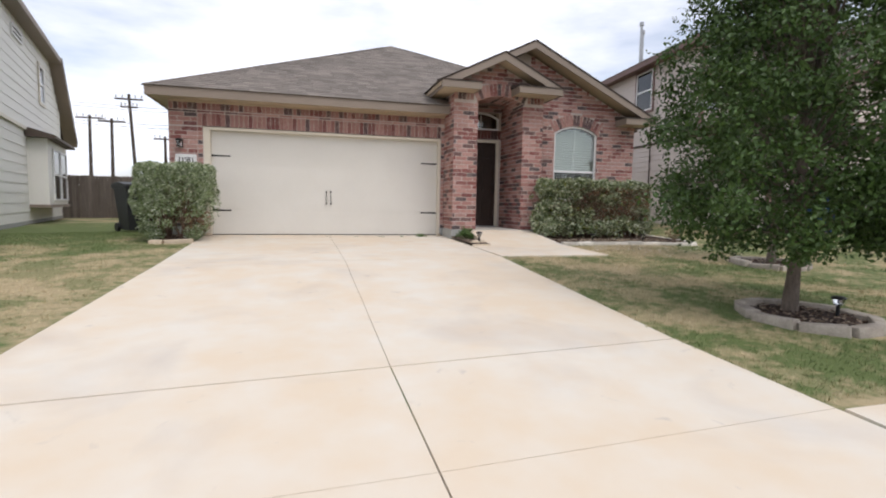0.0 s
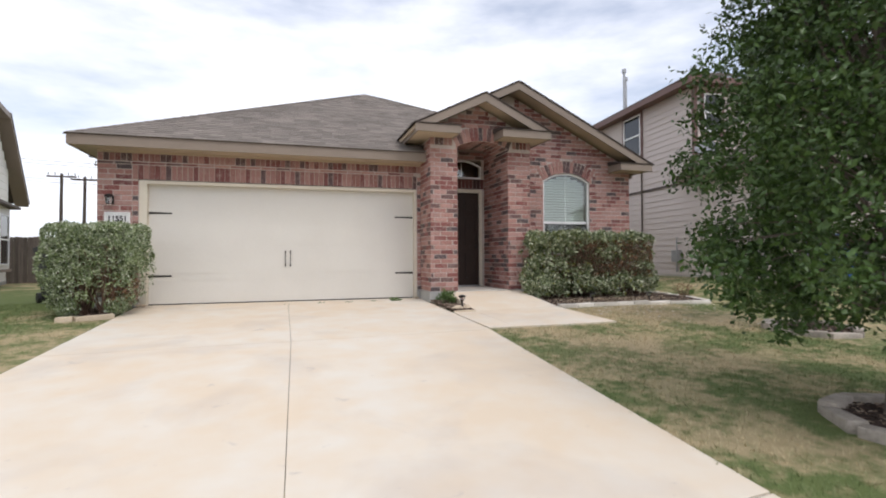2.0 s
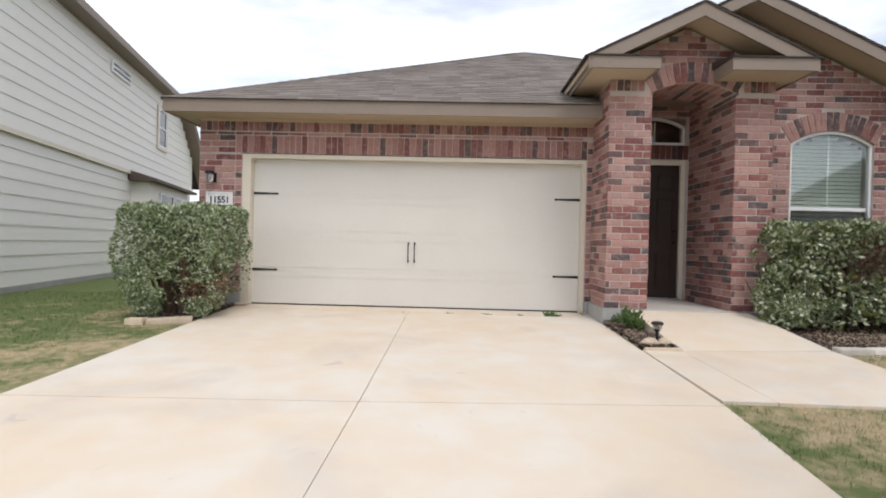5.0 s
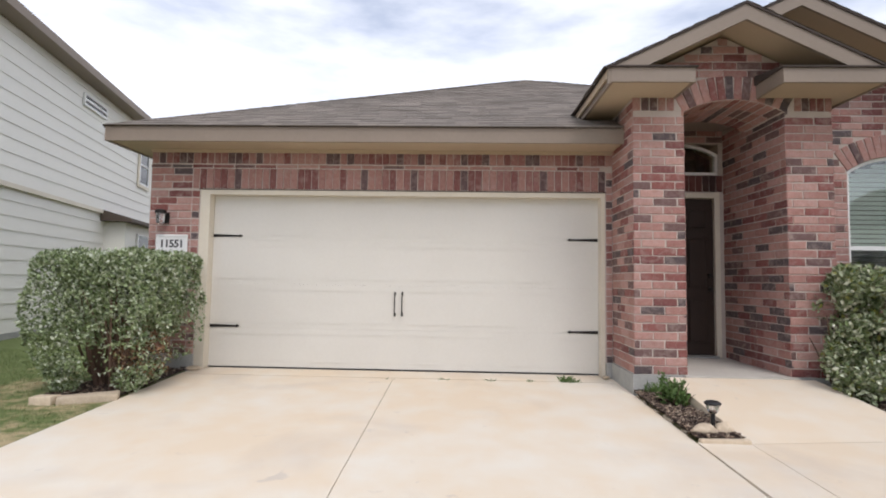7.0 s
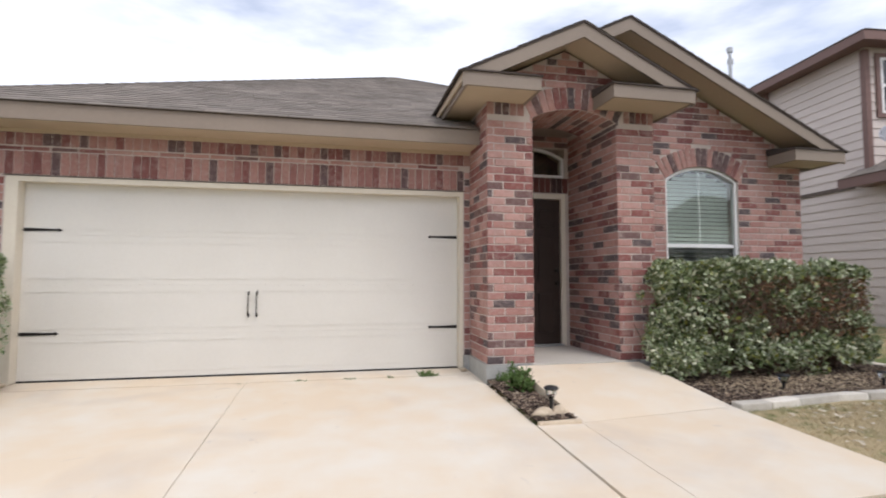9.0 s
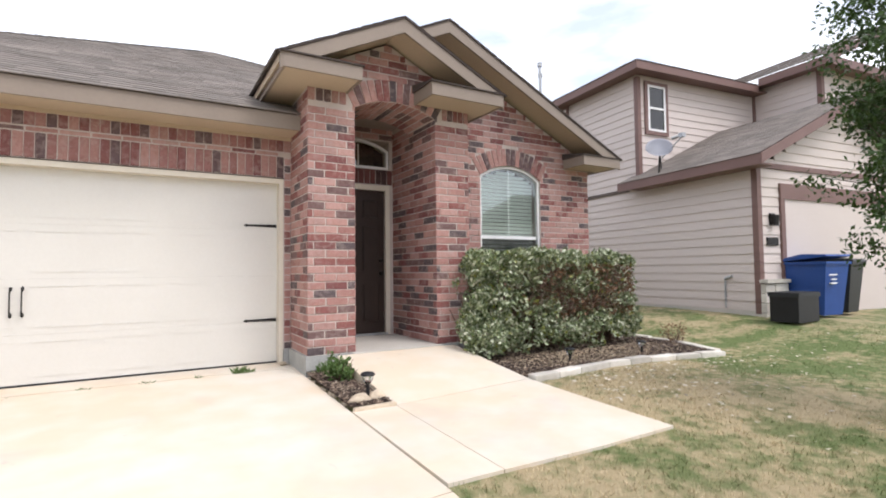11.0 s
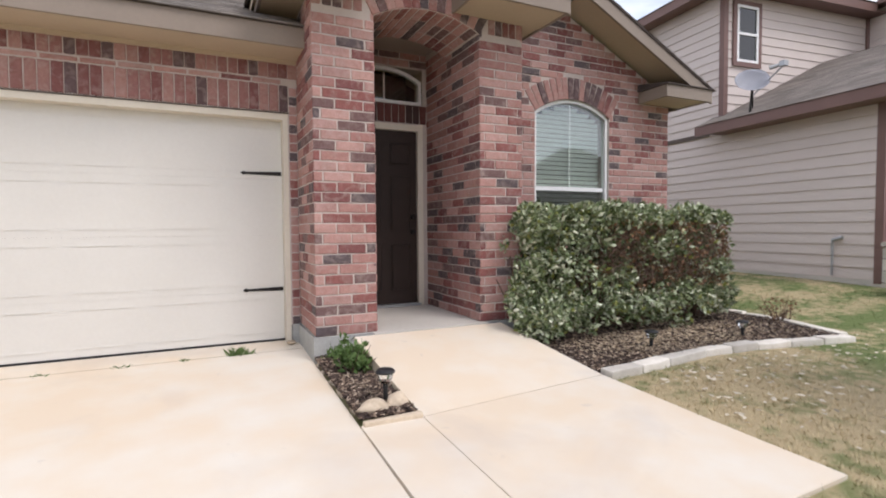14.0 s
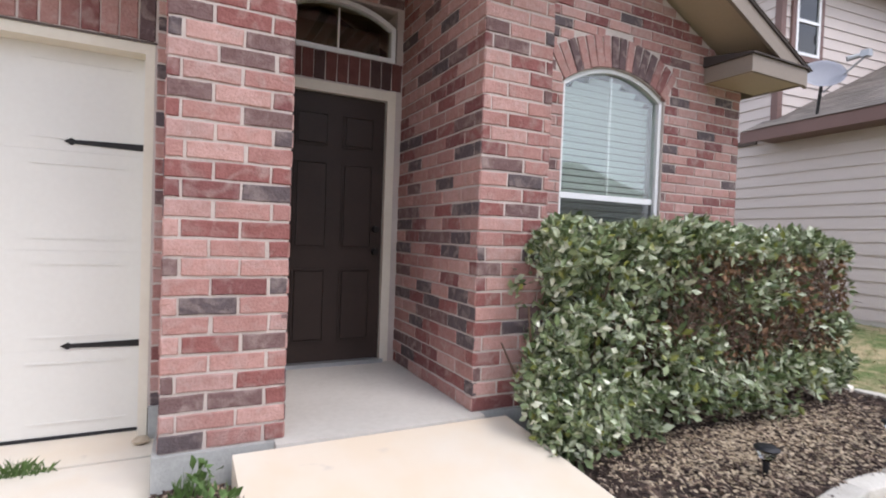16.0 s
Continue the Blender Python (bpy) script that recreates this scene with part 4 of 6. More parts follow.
# ---- neighbouring houses ----
def siding(parent, base, z0, z1, spans, mat, expo=0.27, name="siding_board", lap=0.034):
    """Lap boards: each a wedge, thick at its lower edge."""
    z = z0
    while z < z1 - 0.02:
        h = min(expo, z1 - z)
        for u0, u1 in spans(z, z + h):
            bm = bmesh.new()
            prism(bm, [(u0, 0, z), (u0, -lap, z), (u0, -0.006, z + h + 0.012), (u0, 0, z + h + 0.012)], (u1 - u0, 0, 0))
            bmesh.ops.transform(bm, matrix=base, verts=bm.verts)
            part(name, bm, mat, parent)
        z += expo


def sash_window(parent, base, u0, u1, z0, z1, trim_mat="white", surround=None):
    """A two-sash window in a wall frame: local x along, -y out."""
    bm = bmesh.new()
    f = 0.05
    for q in ((u0, u0 + f, z0, z1), (u1 - f, u1, z0, z1), (u0 + f, u1 - f, z0, z0 + f), (u0 + f, u1 - f, z1 - f, z1), (u0 + f, u1 - f, (z0 + z1) / 2 - 0.025, (z0 + z1) / 2 + 0.025)):
        box(bm, q[0], q[1], -0.05, -0.005, q[2], q[3])
    bmesh.ops.transform(bm, matrix=base, verts=bm.verts)
    win = part("window", bm, trim_mat, parent, "white-framed sash window")
    bm = bmesh.new()
    box(bm, u0 + 0.04, u1 - 0.04, -0.025, -0.018, z0 + 0.04, z1 - 0.04)
    bmesh.ops.transform(bm, matrix=base, verts=bm.verts)
    part("pane", bm, "dark_glass", win, "dark reflecting glass")
    if surround:
        bm = bmesh.new()
        s = 0.09
        for q in ((u0 - s, u0, z0 - s, z1 + s), (u1, u1 + s, z0 - s, z1 + s), (u0, u1, z1, z1 + s), (u0, u1, z0 - s, z0)):
            box(bm, q[0], q[1], -0.045, -0.004, q[2], q[3])
        bmesh.ops.transform(bm, matrix=base, verts=bm.verts)
        part("surround", bm, surround, win)
    return win


# cream house: its long side stands 14 degrees off our front; local x along the side, backwards
left_house = thing("house", "two-storey cream lap-sided house with taupe eaves and a bay window", "house")
LB = pose(-6.76, 13.5, 0, 0, 0, 104.0)      # local x = back along the side wall, local -y = towards our house


def left_top(u):
    return 6.12 if u < 8.65 else 6.12 - (u - 8.65) * 0.80


bm = bmesh.new()
for u0, u1 in ((-7.0, 8.65), (8.65, 10.6)):
    prism(bm, [(u0, 0.0, 0.30), (u1, 0.0, 0.30), (u1, 0.0, left_top(u1)), (u0, 0.0, left_top(u0))], (0, 8.0, 0))
bmesh.ops.transform(bm, matrix=LB, verts=bm.verts)
part("wall", bm, "cream_siding", left_house)
bm = bmesh.new()
box(bm, -7.0, 10.6, -0.03, 0.0, 0.2, 0.47)
bmesh.ops.transform(bm, matrix=LB, verts=bm.verts)
part("footing", bm, "footing", left_house, "grey concrete footing")


def left_spans(z, zt):
    end = 10.6 if zt < left_top(10.6) else min(10.6, 8.65 + (6.12 - zt) / 0.80)
    if zt < 3.2 and z > 0.85 and zt < 2.95:
        return [(-7.0, 4.5), (8.35, end)]
    return [(-7.0, end)]


siding(left_house, LB, 0.47, 3.15, left_spans, "cream_siding", lap=0.022)
siding(left_house, LB @ pose(0, -0.05, 0), 3.22, 6.12, left_spans, "cream_siding", lap=0.022)
bm = bmesh.new()
box(bm, -7.0, 10.6, -0.085, 0.0, 3.13, 3.22)
bmesh.ops.transform(bm, matrix=LB, verts=bm.verts)
part("band", bm, "cream", left_house, "cream band board between storeys")
# bay
bm = bmesh.new()
box(bm, 4.55, 8.3, -0.5, 0.0, 0.95, 2.95)
bmesh.ops.transform(bm, matrix=LB, verts=bm.verts)
bay = part("bay", bm, "cream_siding", left_house, "boxed cream bay")
bm = bmesh.new()
prism(bm, [(4.25, -0.75, 2.95), (4.25, 0.0, 2.95), (4.25, 0.0, 3.25), (4.25, -0.75, 3.03)], (4.35, 0, 0))
bmesh.ops.transform(bm, matrix=LB, verts=bm.verts)
part("bay_roof", bm, "dark_trim", bay, "dark brown bay roof")
bm = bmesh.new()
box(bm, 4.5, 8.35, -0.55, 0.0, 0.86, 0.95)
bmesh.ops.transform(bm, matrix=LB, verts=bm.verts)
part("bay_base", bm, "trim", bay)
sash_window(left_house, LB @ pose(0, -0.5, 0), 5.3, 6.6, 1.08, 2.72)
sash_window(left_house, LB @ pose(0, -0.5, 0), 6.7, 8.0, 1.08, 2.72)
sash_window(left_house, LB @ pose(0, -0.07, 0), 6.45, 7.2, 4.3, 5.5, "white", "cream")
sash_window(left_house, LB @ pose(0, -0.07, 0), 2.9, 4.1, 5.5, 5.8, "white")
# eaves and roof
bm = bmesh.new()
prism(bm, [(-7.4, -0.42, 6.09), (-7.4, 4.0, 8.24), (-7.4, 8.4, 6.09), (-7.4, 8.4, 6.24), (-7.4, 4.0, 8.41), (-7.4, -0.42, 6.26)], (16.1, 0, 0))
bmesh.ops.transform(bm, matrix=LB, verts=bm.verts)
part("roof", bm, "shingle", left_house, "grey-brown shingle roof")
bm = bmesh.new()
box(bm, -7.4, 8.75, -0.44, -0.41, 6.07, 6.24)
bmesh.ops.transform(bm, matrix=LB, verts=bm.verts)
part("fascia", bm, "trim", left_house, "taupe fascia")
bm = bmesh.new()
box(bm, -7.4, 8.7, -0.41, 0.0, 6.07, 6.10)
bmesh.ops.transform(bm, matrix=LB, verts=bm.verts)
part("soffit", bm, "trim", left_house, "taupe soffit")
bm = bmesh.new()
prism(bm, [(8.7, -0.44, 6.24), (12.15, -0.44, 6.24 - 2.72), (12.15, -0.44, 6.07 - 2.72), (8.7, -0.44, 6.07)], (0, 0.44, 0))
bmesh.ops.transform(bm, matrix=LB, verts=bm.verts)
part("rake", bm, "trim", left_house, "taupe raking eave")
bm = bmesh.new()
prism(bm, [(8.7, -0.46, 6.28), (12.2, -0.46, 6.28 - 2.76), (12.2, -0.46, 6.23 - 2.76), (8.7, -0.46, 6.23)], (0, 8.5, 0))
bmesh.ops.transform(bm, matrix=LB, verts=bm.verts)
part("back_roof", bm, "deck", left_house)

# taupe house to the east
EAST = Matrix.Translation((11.16, 9.92, -0.115)) @ pose(0, 0, 0, 0, 0, -5.8) @ Matrix.Translation((-11.68, -10.05, 0))   # fanned out along the street's curve
right_house = thing("house", "two-storey taupe lap-sided house with mauve trim and garage wing", "house")
right_house.matrix_basis = EAST
RX, RF, RU = 12.1, 10.45, 13.3
R2X, R2Y = 16.4, 11.6
GZ0 = 0.72
bm = bmesh.new()
box(bm, RX, RX + 5.7, RF, RU + 0.2, 0.3, 3.55)
box(bm, RX, RX + 10, RU, 25, 0.3, 6.38)
box(bm, R2X, RX + 10, R2Y, RU, 3.3, 6.58)
part("wall", bm, "pink_siding", right_house)
boxpart("footing", "porch", right_house, RX - 0.02, RX + 5.7, RF - 0.02, 24, 0.3, GZ0 + 0.10, label="pale concrete footing")
side_f = wall_frame((RX, 25, 0), -90)
siding(right_house, side_f, GZ0 + 0.10, 3.55, lambda a, b: [(25 - 25 + 0.0, 25 - RF)], "pink_siding", 0.18, lap=0.026)
siding(right_house, side_f, 3.59, 6.33, lambda a, b: [(0.0, 25 - RU)], "pink_siding", 0.18, lap=0.026)
front_f = wall_frame((0, RU, 0), 0)
siding(right_house, front_f, 3.6, 6.33, lambda a, b: [(RX, R2X)], "pink_siding", 0.18, lap=0.026)
side2 = wall_frame((R2X, RU, 0), -90)
siding(right_house, side2, 4.2, 6.53, lambda a, b: [(0, RU - R2Y)], "pink_siding", 0.18, lap=0.026)
siding(right_house, wall_frame((0, R2Y, 0), 0), 4.2, 6.53, lambda a, b: [(R2X, RX + 10)], "pink_siding", 0.18, lap=0.026)
gfront = wall_frame((0, RF, 0), 0)


def wing_spans(a, b):
    half = 2.85 - max(0.0, (b - 3.6)) / 0.52
    lo, hi = RX + 2.85 - half, RX + 2.85 + half
    if b < 3.05:
        return [(RX, RX + 0.62)]
    return [(lo, hi)] if half > 0.1 else []


siding(right_house, gfront, GZ0 + 0.10, 5.0, wing_spans, "pink_siding", 0.18, lap=0.026)
for a in ((RX - 0.03, RX + 0.09, RF - 0.035, RF + 0.08, GZ0 + 0.05, 3.5), (RX - 0.03, RX + 0.08, RU - 0.035, RU + 0.08, 3.75, 6.28),
          (R2X - 0.1, R2X - 0.02, RU - 0.06, RU - 0.02, 4.5, 6.43), (R2X - 0.03, R2X + 0.09, R2Y - 0.035, R2Y + 0.08, 4.4, 6.53)):
    boxpart("corner_board", "mauve", right_house, *a, label="mauve corner board")
sash_window(right_house, front_f @ pose(0, -0.02, 0), 12.38, 12.96, 4.98, 6.11, "white", "mauve")
sash_window(right_house, side_f @ pose(0, -0.02, 0), 25 - 16.98, 25 - 15.93, 4.82, 6.24, "white", "mauve")
# upper hip eaves
bm = bmesh.new()
box(bm, RX - 0.42, R2X - 0.4, RU - 0.42, RU - 0.39, 6.29, 6.47)
box(bm, RX - 0.42, RX - 0.39, RU - 0.39, 25.4, 6.29, 6.47)
box(bm, R2X - 0.42, R2X - 0.39, R2Y - 0.42, RU - 0.42, 6.45, 6.65)
box(bm, R2X - 0.39, RX + 10.4, R2Y - 0.42, R2Y - 0.39, 6.45, 6.65)
part("fascia", bm, "mauve", right_house, "mauve fascia")
bm = bmesh.new()
box(bm, RX - 0.39, R2X, RU - 0.39, 25.4, 6.33, 6.36)
box(bm, R2X - 0.39, RX + 10.4, R2Y - 0.39, RU, 6.49, 6.52)
part("soffit", bm, "mauve", right_house)
bm = bmesh.new()
shingles(bm, (RX - 0.42, RU - 0.42, 6.49), (RX + 10.4, RU - 0.42, 6.49), (RX + 5.0, RU + 5, 8.83), (RX + 5.1, RU + 5, 8.83), 0.16, 0.5)
shingles(bm, (RX - 0.42, 25.4, 6.49), (RX - 0.42, RU - 0.42, 6.49), (RX + 5.0, 20, 8.83), (RX + 5.0, RU + 5, 8.83), 0.16, 0.5)
shingles(bm, (R2X - 0.42, RU + 3, 6.67), (R2X - 0.42, R2Y - 0.42, 6.67), (R2X + 2.9, RU + 3, 8.18), (R2X + 2.9, R2Y - 0.42, 8.18), 0.16, 0.5)
raw("roof", bm, "shingle", right_house, "grey-brown shingle roof")
bm = bmesh.new()
prism(bm, [(R2X - 0.45, R2Y - 0.45, 6.65), (R2X + 2.9, R2Y - 0.45, 8.17), (R2X + 2.9, R2Y - 0.45, 7.95), (R2X - 0.45, R2Y - 0.45, 6.45)], (0, 0.06, 0))
part("rake", bm, "mauve", right_house)
# garage wing roof
bm = bmesh.new()
GPX, GPZ = RX + 2.85, 5.22
prism(bm, [(RX - 0.40, RF - 0.36, 3.68), (GPX, RF - 0.36, GPZ), (RX + 6.1, RF - 0.36, 3.68), (RX + 6.1, RF - 0.36, 3.62), (GPX, RF - 0.36, GPZ - 0.08), (RX - 0.40, RF - 0.36, 3.60)], (0, 3.3, 0))
part("wing_deck", bm, "deck", right_house)
bm = bmesh.new()
shingles(bm, (RX - 0.42, RU + 0.25, 3.69), (RX - 0.42, RF - 0.38, 3.69), (GPX, RU, GPZ + 0.01), (GPX, RF - 0.38, GPZ + 0.01), 0.143, 0.35)
raw("wing_shingles", bm, "shingle", right_house)
bm = bmesh.new()
box(bm, RX - 0.42, RX - 0.39, RF - 0.38, RU + 0.3, 3.49, 3.68)
prism(bm, [(RX - 0.42, RF - 0.40, 3.68), (GPX, RF - 0.40, GPZ), (GPX, RF - 0.40, GPZ - 0.2), (RX - 0.42, RF - 0.40, 3.49)], (0, 0.03, 0))
prism(bm, [(RX + 6.1, RF - 0.40, 3.68), (GPX, RF - 0.40, GPZ), (GPX, RF - 0.40, GPZ - 0.2), (RX + 6.1, RF - 0.40, 3.49)], (0, 0.03, 0))
box(bm, RX, RX + 5.7, RF - 0.05, RF, 3.52, 3.62)
box(bm, RX + 0.62, RX + 5.2, RF - 0.06, RF, 2.95, 3.25)
box(bm, RX + 0.62, RX + 0.74, RF - 0.06, RF, GZ0 + 0.02, 2.95)
part("wing_trim", bm, "mauve", right_house, "mauve trim round the garage")
boxpart("wing_soffit", "mauve", right_house, RX - 0.39, RX, RF - 0.36, RU, 3.49, 3.52)
boxpart("overhead_door", "pink_siding", right_house, RX + 0.74, RX + 5.1, RF - 0.025, RF + 0.02, GZ0, 2.95, label="taupe garage door")
bm = bmesh.new()
tube(bm, (RX + 0.36, RF - 0.10, 2.42), (RX + 0.36, RF - 0.10, 2.62), 0.06, 0.075, 10)
box(bm, RX + 0.30, RX + 0.42, RF - 0.06, RF, 2.44, 2.66)
part("wall_lamp", bm, "iron", right_house)
boxpart("number_plate", "iron", right_house, RX + 0.2, RX + 0.52, RF - 0.05, RF - 0.02, 2.05, 2.2)
for px, py, h in ((13.0, 18.5, 8.62), (13.3, 18.9, 8.45)):
    bm = bmesh.new()
    tube(bm, (px, py, 6.4), (px, py, h), 0.05, 0.05, 10)
    tube(bm, (px, py, h), (px, py, h + 0.14), 0.085, 0.085, 10)
    part("vent_pipe", bm, "metal", right_house, "grey metal flue pipe")
bm = bmesh.new()
box(bm, RX + 0.9, RX + 1.5, 14.4, 15.0, 6.78, 7.03)
part("roof_vent", bm, "dark_trim", right_house)
# stone veneer beside the garage door
srng = random.Random(31)
for k, z in enumerate((0.62, 0.80, 0.98, 1.16)):
    cut = RX + (0.22 if k % 2 else 0.36)
    for x0, x1 in ((RX - 0.03, cut), (cut + 0.012, RX + 0.60)):
        boxpart("veneer_stone", "stone_pale", right_house, x0, x1, RF - 0.13 - srng.uniform(0, 0.025), RF - 0.03, z, z + 0.168, 0.02)
boxpart("veneer_cap", "stone_pale", right_house, RX - 0.06, RX + 0.62, RF - 0.19, RF - 0.03, 1.345, 1.41, 0.012, "pale stone cap")
# tap pipe on the wall
bm = bmesh.new()
tube(bm, (RX - 0.05, 11.12, 0.85), (RX - 0.05, 11.12, 1.42), 0.018, 0.018, 8)
tube(bm, (RX - 0.05, 11.12, 1.42), (RX - 0.05, 10.97, 1.47), 0.03, 0.03, 8)
part("pipe", bm, "metal", right_house)
boxpart("meter_box", "metal", right_house, RX - 0.16, RX - 0.02, 13.9, 14.2, 1.2, 1.55, 0.01, "grey utility meter")
boxpart("flashing", "dark_trim", right_house, RX - 0.045, RX - 0.02, RU + 0.3, 25, 3.52, 3.60, label="dark band between the storeys")
bm = bmesh.new()
tube(bm, (RX - 0.05, 15.9, 1.3), (RX - 0.05, 15.9, 4.35), 0.022, 0.022, 8)
part("conduit", bm, "dark_trim", right_house, "dark vertical conduit")
bm = bmesh.new()
tube(bm, (RX - 0.08, 14.05, 0.9), (RX - 0.08, 14.05, 1.2), 0.02, 0.02, 8)
tube(bm, (RX - 0.08, 14.05, 1.55), (RX - 0.08, 14.05, 1.95), 0.02, 0.02, 8)
part("meter_pipe", bm, "metal", right_house)

dish = thing("satellite_dish", "grey oval satellite dish on a roof bracket", "satellite dish", at=EAST @ pose(11.83, 12.42, -0.30))
bm = bmesh.new()
tube(bm, (0, 0.05, 4.05), (0, 0.0, 4.55), 0.022, 0.022, 8)
tube(bm, (0.25, 0.2, 4.2), (0, 0.0, 4.4), 0.012, 0.012, 6)
part("mast", bm, "iron", dish)
bm = bmesh.new()
rings = []
for k, r in enumerate((0.0, 0.09, 0.17, 0.235, 0.285)):
    rings.append([bm.verts.new((r * math.cos(i * math.pi / 12), r * r * 0.45, 0.82 * r * math.sin(i * math.pi / 12))) for i in range(24)] if r else [bm.verts.new((0, 0, 0))])
for i in range(24):
    bm.faces.new((rings[0][0], rings[1][i], rings[1][(i + 1) % 24]))
    for a, b in zip(rings[1:], rings[2:]):
        bm.faces.new((a[i], b[i], b[(i + 1) % 24], a[(i + 1) % 24]))
bmesh.ops.solidify(bm, geom=bm.faces[:], thickness=0.012)
bmesh.ops.transform(bm, matrix=pose(-0.12, -0.08, 4.58, 24, 0, 142), verts=bm.verts)
part("reflector", bm, "dish", dish, smooth=True)
bm = bmesh.new()
tube(bm, (0.0, -0.02, 4.36), (0.12, -0.48, 4.76), 0.014, 0.016, 8)
box(bm, 0.07, 0.17, -0.54, -0.44, 4.75, 4.84)
tube(bm, (0.12, -0.44, 4.79), (0.0, -0.32, 4.75), 0.03, 0.038, 10)
part("feed_arm", bm, "metal", dish)

# house across the street, which the bedroom window mirrors
across = thing("house", "tan two-storey house with a hip roof across the street", "house", at=pose(41, -27, -0.5, 0, 0, 14))
boxpart("wall", "cream_siding", across, -6.5, 6.5, -10, 0, 0, 7.4)
bm = bmesh.new()
rv = [bm.verts.new(p) for p in ((-7, -10.5, 7.4), (7, -10.5, 7.4), (7, 0.5, 7.4), (-7, 0.5, 7.4), (-1.2, -5, 11.4), (1.2, -5, 11.4))]
for q in ((3, 2, 5, 4), (0, 4, 5, 1), (1, 5, 2), (0, 3, 4), (0, 1, 2, 3)):
    bm.faces.new([rv[k] for k in q])
part("roof", bm, "shingle", across, "grey-brown shingle roof")
boxpart("overhead_door", "door", across, -5.6, -0.8, 0.004, 0.05, 0, 2.2)
for u in (-4.2, 2.6):
    sash_window(across, pose(0, 0.03, 0, 0, 0, 180), -u - 0.6, -u + 0.6, 3.4, 4.9)

# ---- yard fence, far poles, distance ----
fence = thing("fence", "weathered grey-brown board privacy fence", "fence")
for i in range(53):
    x = -9.95 + i * 0.142
    bm = bmesh.new()
    h = 2.12 + random.uniform(-0.015, 0.015)
    y = 24.2 + random.uniform(-0.006, 0.006)
    prism(bm, [(x, y, 0.28), (x + 0.136, y, 0.28), (x + 0.136, y, h - 0.04), (x + 0.11, y, h), (x + 0.026, y, h), (x, y, h - 0.04)], (0, 0.018, 0))
    part("board", bm, "fence", fence)
for z in (0.6, 1.2, 1.8):
    boxpart("rail", "fence", fence, -9.95, -2.45, 24.23, 24.28, z, z + 0.09)


def utility_pole(x, y, h, lean, arms):
    ob = thing("utility_pole", "tall dark wooden utility pole with crossarms", "utility pole", "utility poles")
    bm = bmesh.new()
    tube(bm, (x - lean * h, y, 0.3), (x, y, h), 0.19, 0.13, 10)
    part("pole", bm, "pole", ob)
    for z, w in arms:
        boxpart("crossarm", "pole", ob, x - w, x + w, y - 0.09, y + 0.09, h - z - 0.07, h - z + 0.07)
        for s in (-0.9, -0.45, 0.45, 0.9):
            bm = bmesh.new()
            tube(bm, (x + s * w, y, h - z + 0.12), (x + s * w, y, h - z + 0.42), 0.05, 0.06, 8)
            part("insulator", bm, "metal", ob)
    return ob


utility_pole(-20.75, 60, 9.7, 0.01, ((0.3, 1.25),))
utility_pole(-19.1, 61, 9.6, 0.01, ((0.3, 1.25),))
utility_pole(-17.15, 60, 12.0, -0.05, ((0.5, 1.3), (1.3, 0.8)))
utility_pole(-14.35, 62, 8.1, 0.0, ((0.3, 1.1),))
wires = thing("overhead_wires", "thin dark overhead wires between poles", "wires")
for z, y, d in ((9.5, 60.0, 0.5), (9.4, 60.5, 0.7), (11.5, 60.0, 0.8), (11.3, 60.4, 0.9)):
    bm = bmesh.new()
    pts = [Vector((-60 + 7.5 * i, y, z - d * 4 * ((i % 4) / 4) * (1 - (i % 4) / 4))) for i in range(13)]
    for a, b in zip(pts, pts[1:]):
        tube(bm, a, b, 0.02, 0.02, 4, False)
    part("wire", bm, "pole", wires)


# ---- plants ----
def leaf_cloud(name, points, size, mat, parent, up=None, spread=1.0, seed=1, flat=0.0):
    """Many small pointed leaves: each a folded diamond."""
    rng = np.random.default_rng(seed)
    p = np.asarray(points, float)
    n = len(p)
    d = rng.normal(size=(n, 3)) * spread
    if up is not None:
        d += np.asarray(up, float)
    d /= np.linalg.norm(d, axis=1)[:, None] + 1e-9
    s = rng.normal(size=(n, 3))
    s -= (s * d).sum(1)[:, None] * d
    s /= np.linalg.norm(s, axis=1)[:, None] + 1e-9
    if flat:
        d[:, 2] *= flat
        s[:, 2] *= flat
    nr = np.cross(d, s)
    L = size * rng.uniform(0.7, 1.3, (n, 1))
    Wd = L * rng.uniform(0.22, 0.30, (n, 1))
    v = np.stack([p, p + d * L * 0.5 + s * Wd + nr * L * 0.08, p + d * L, p + d * L * 0.5 - s * Wd + nr * L * 0.08], 1).reshape(-1, 3)
    idx = np.arange(n) * 4
    f = np.stack([idx, idx + 1, idx + 2, idx + 3], 1)
    return soup(name, v.tolist(), f.tolist(), mat, parent)


def blob_points(rng, n, centre, radii, fill=0.25):
    d = rng.normal(size=(n, 3))
    d /= np.linalg.norm(d, axis=1)[:, None]
    r = rng.uniform(fill, 1.0, (n, 1)) ** 0.5
    return np.asarray(centre) + d * r * np.asarray(radii)


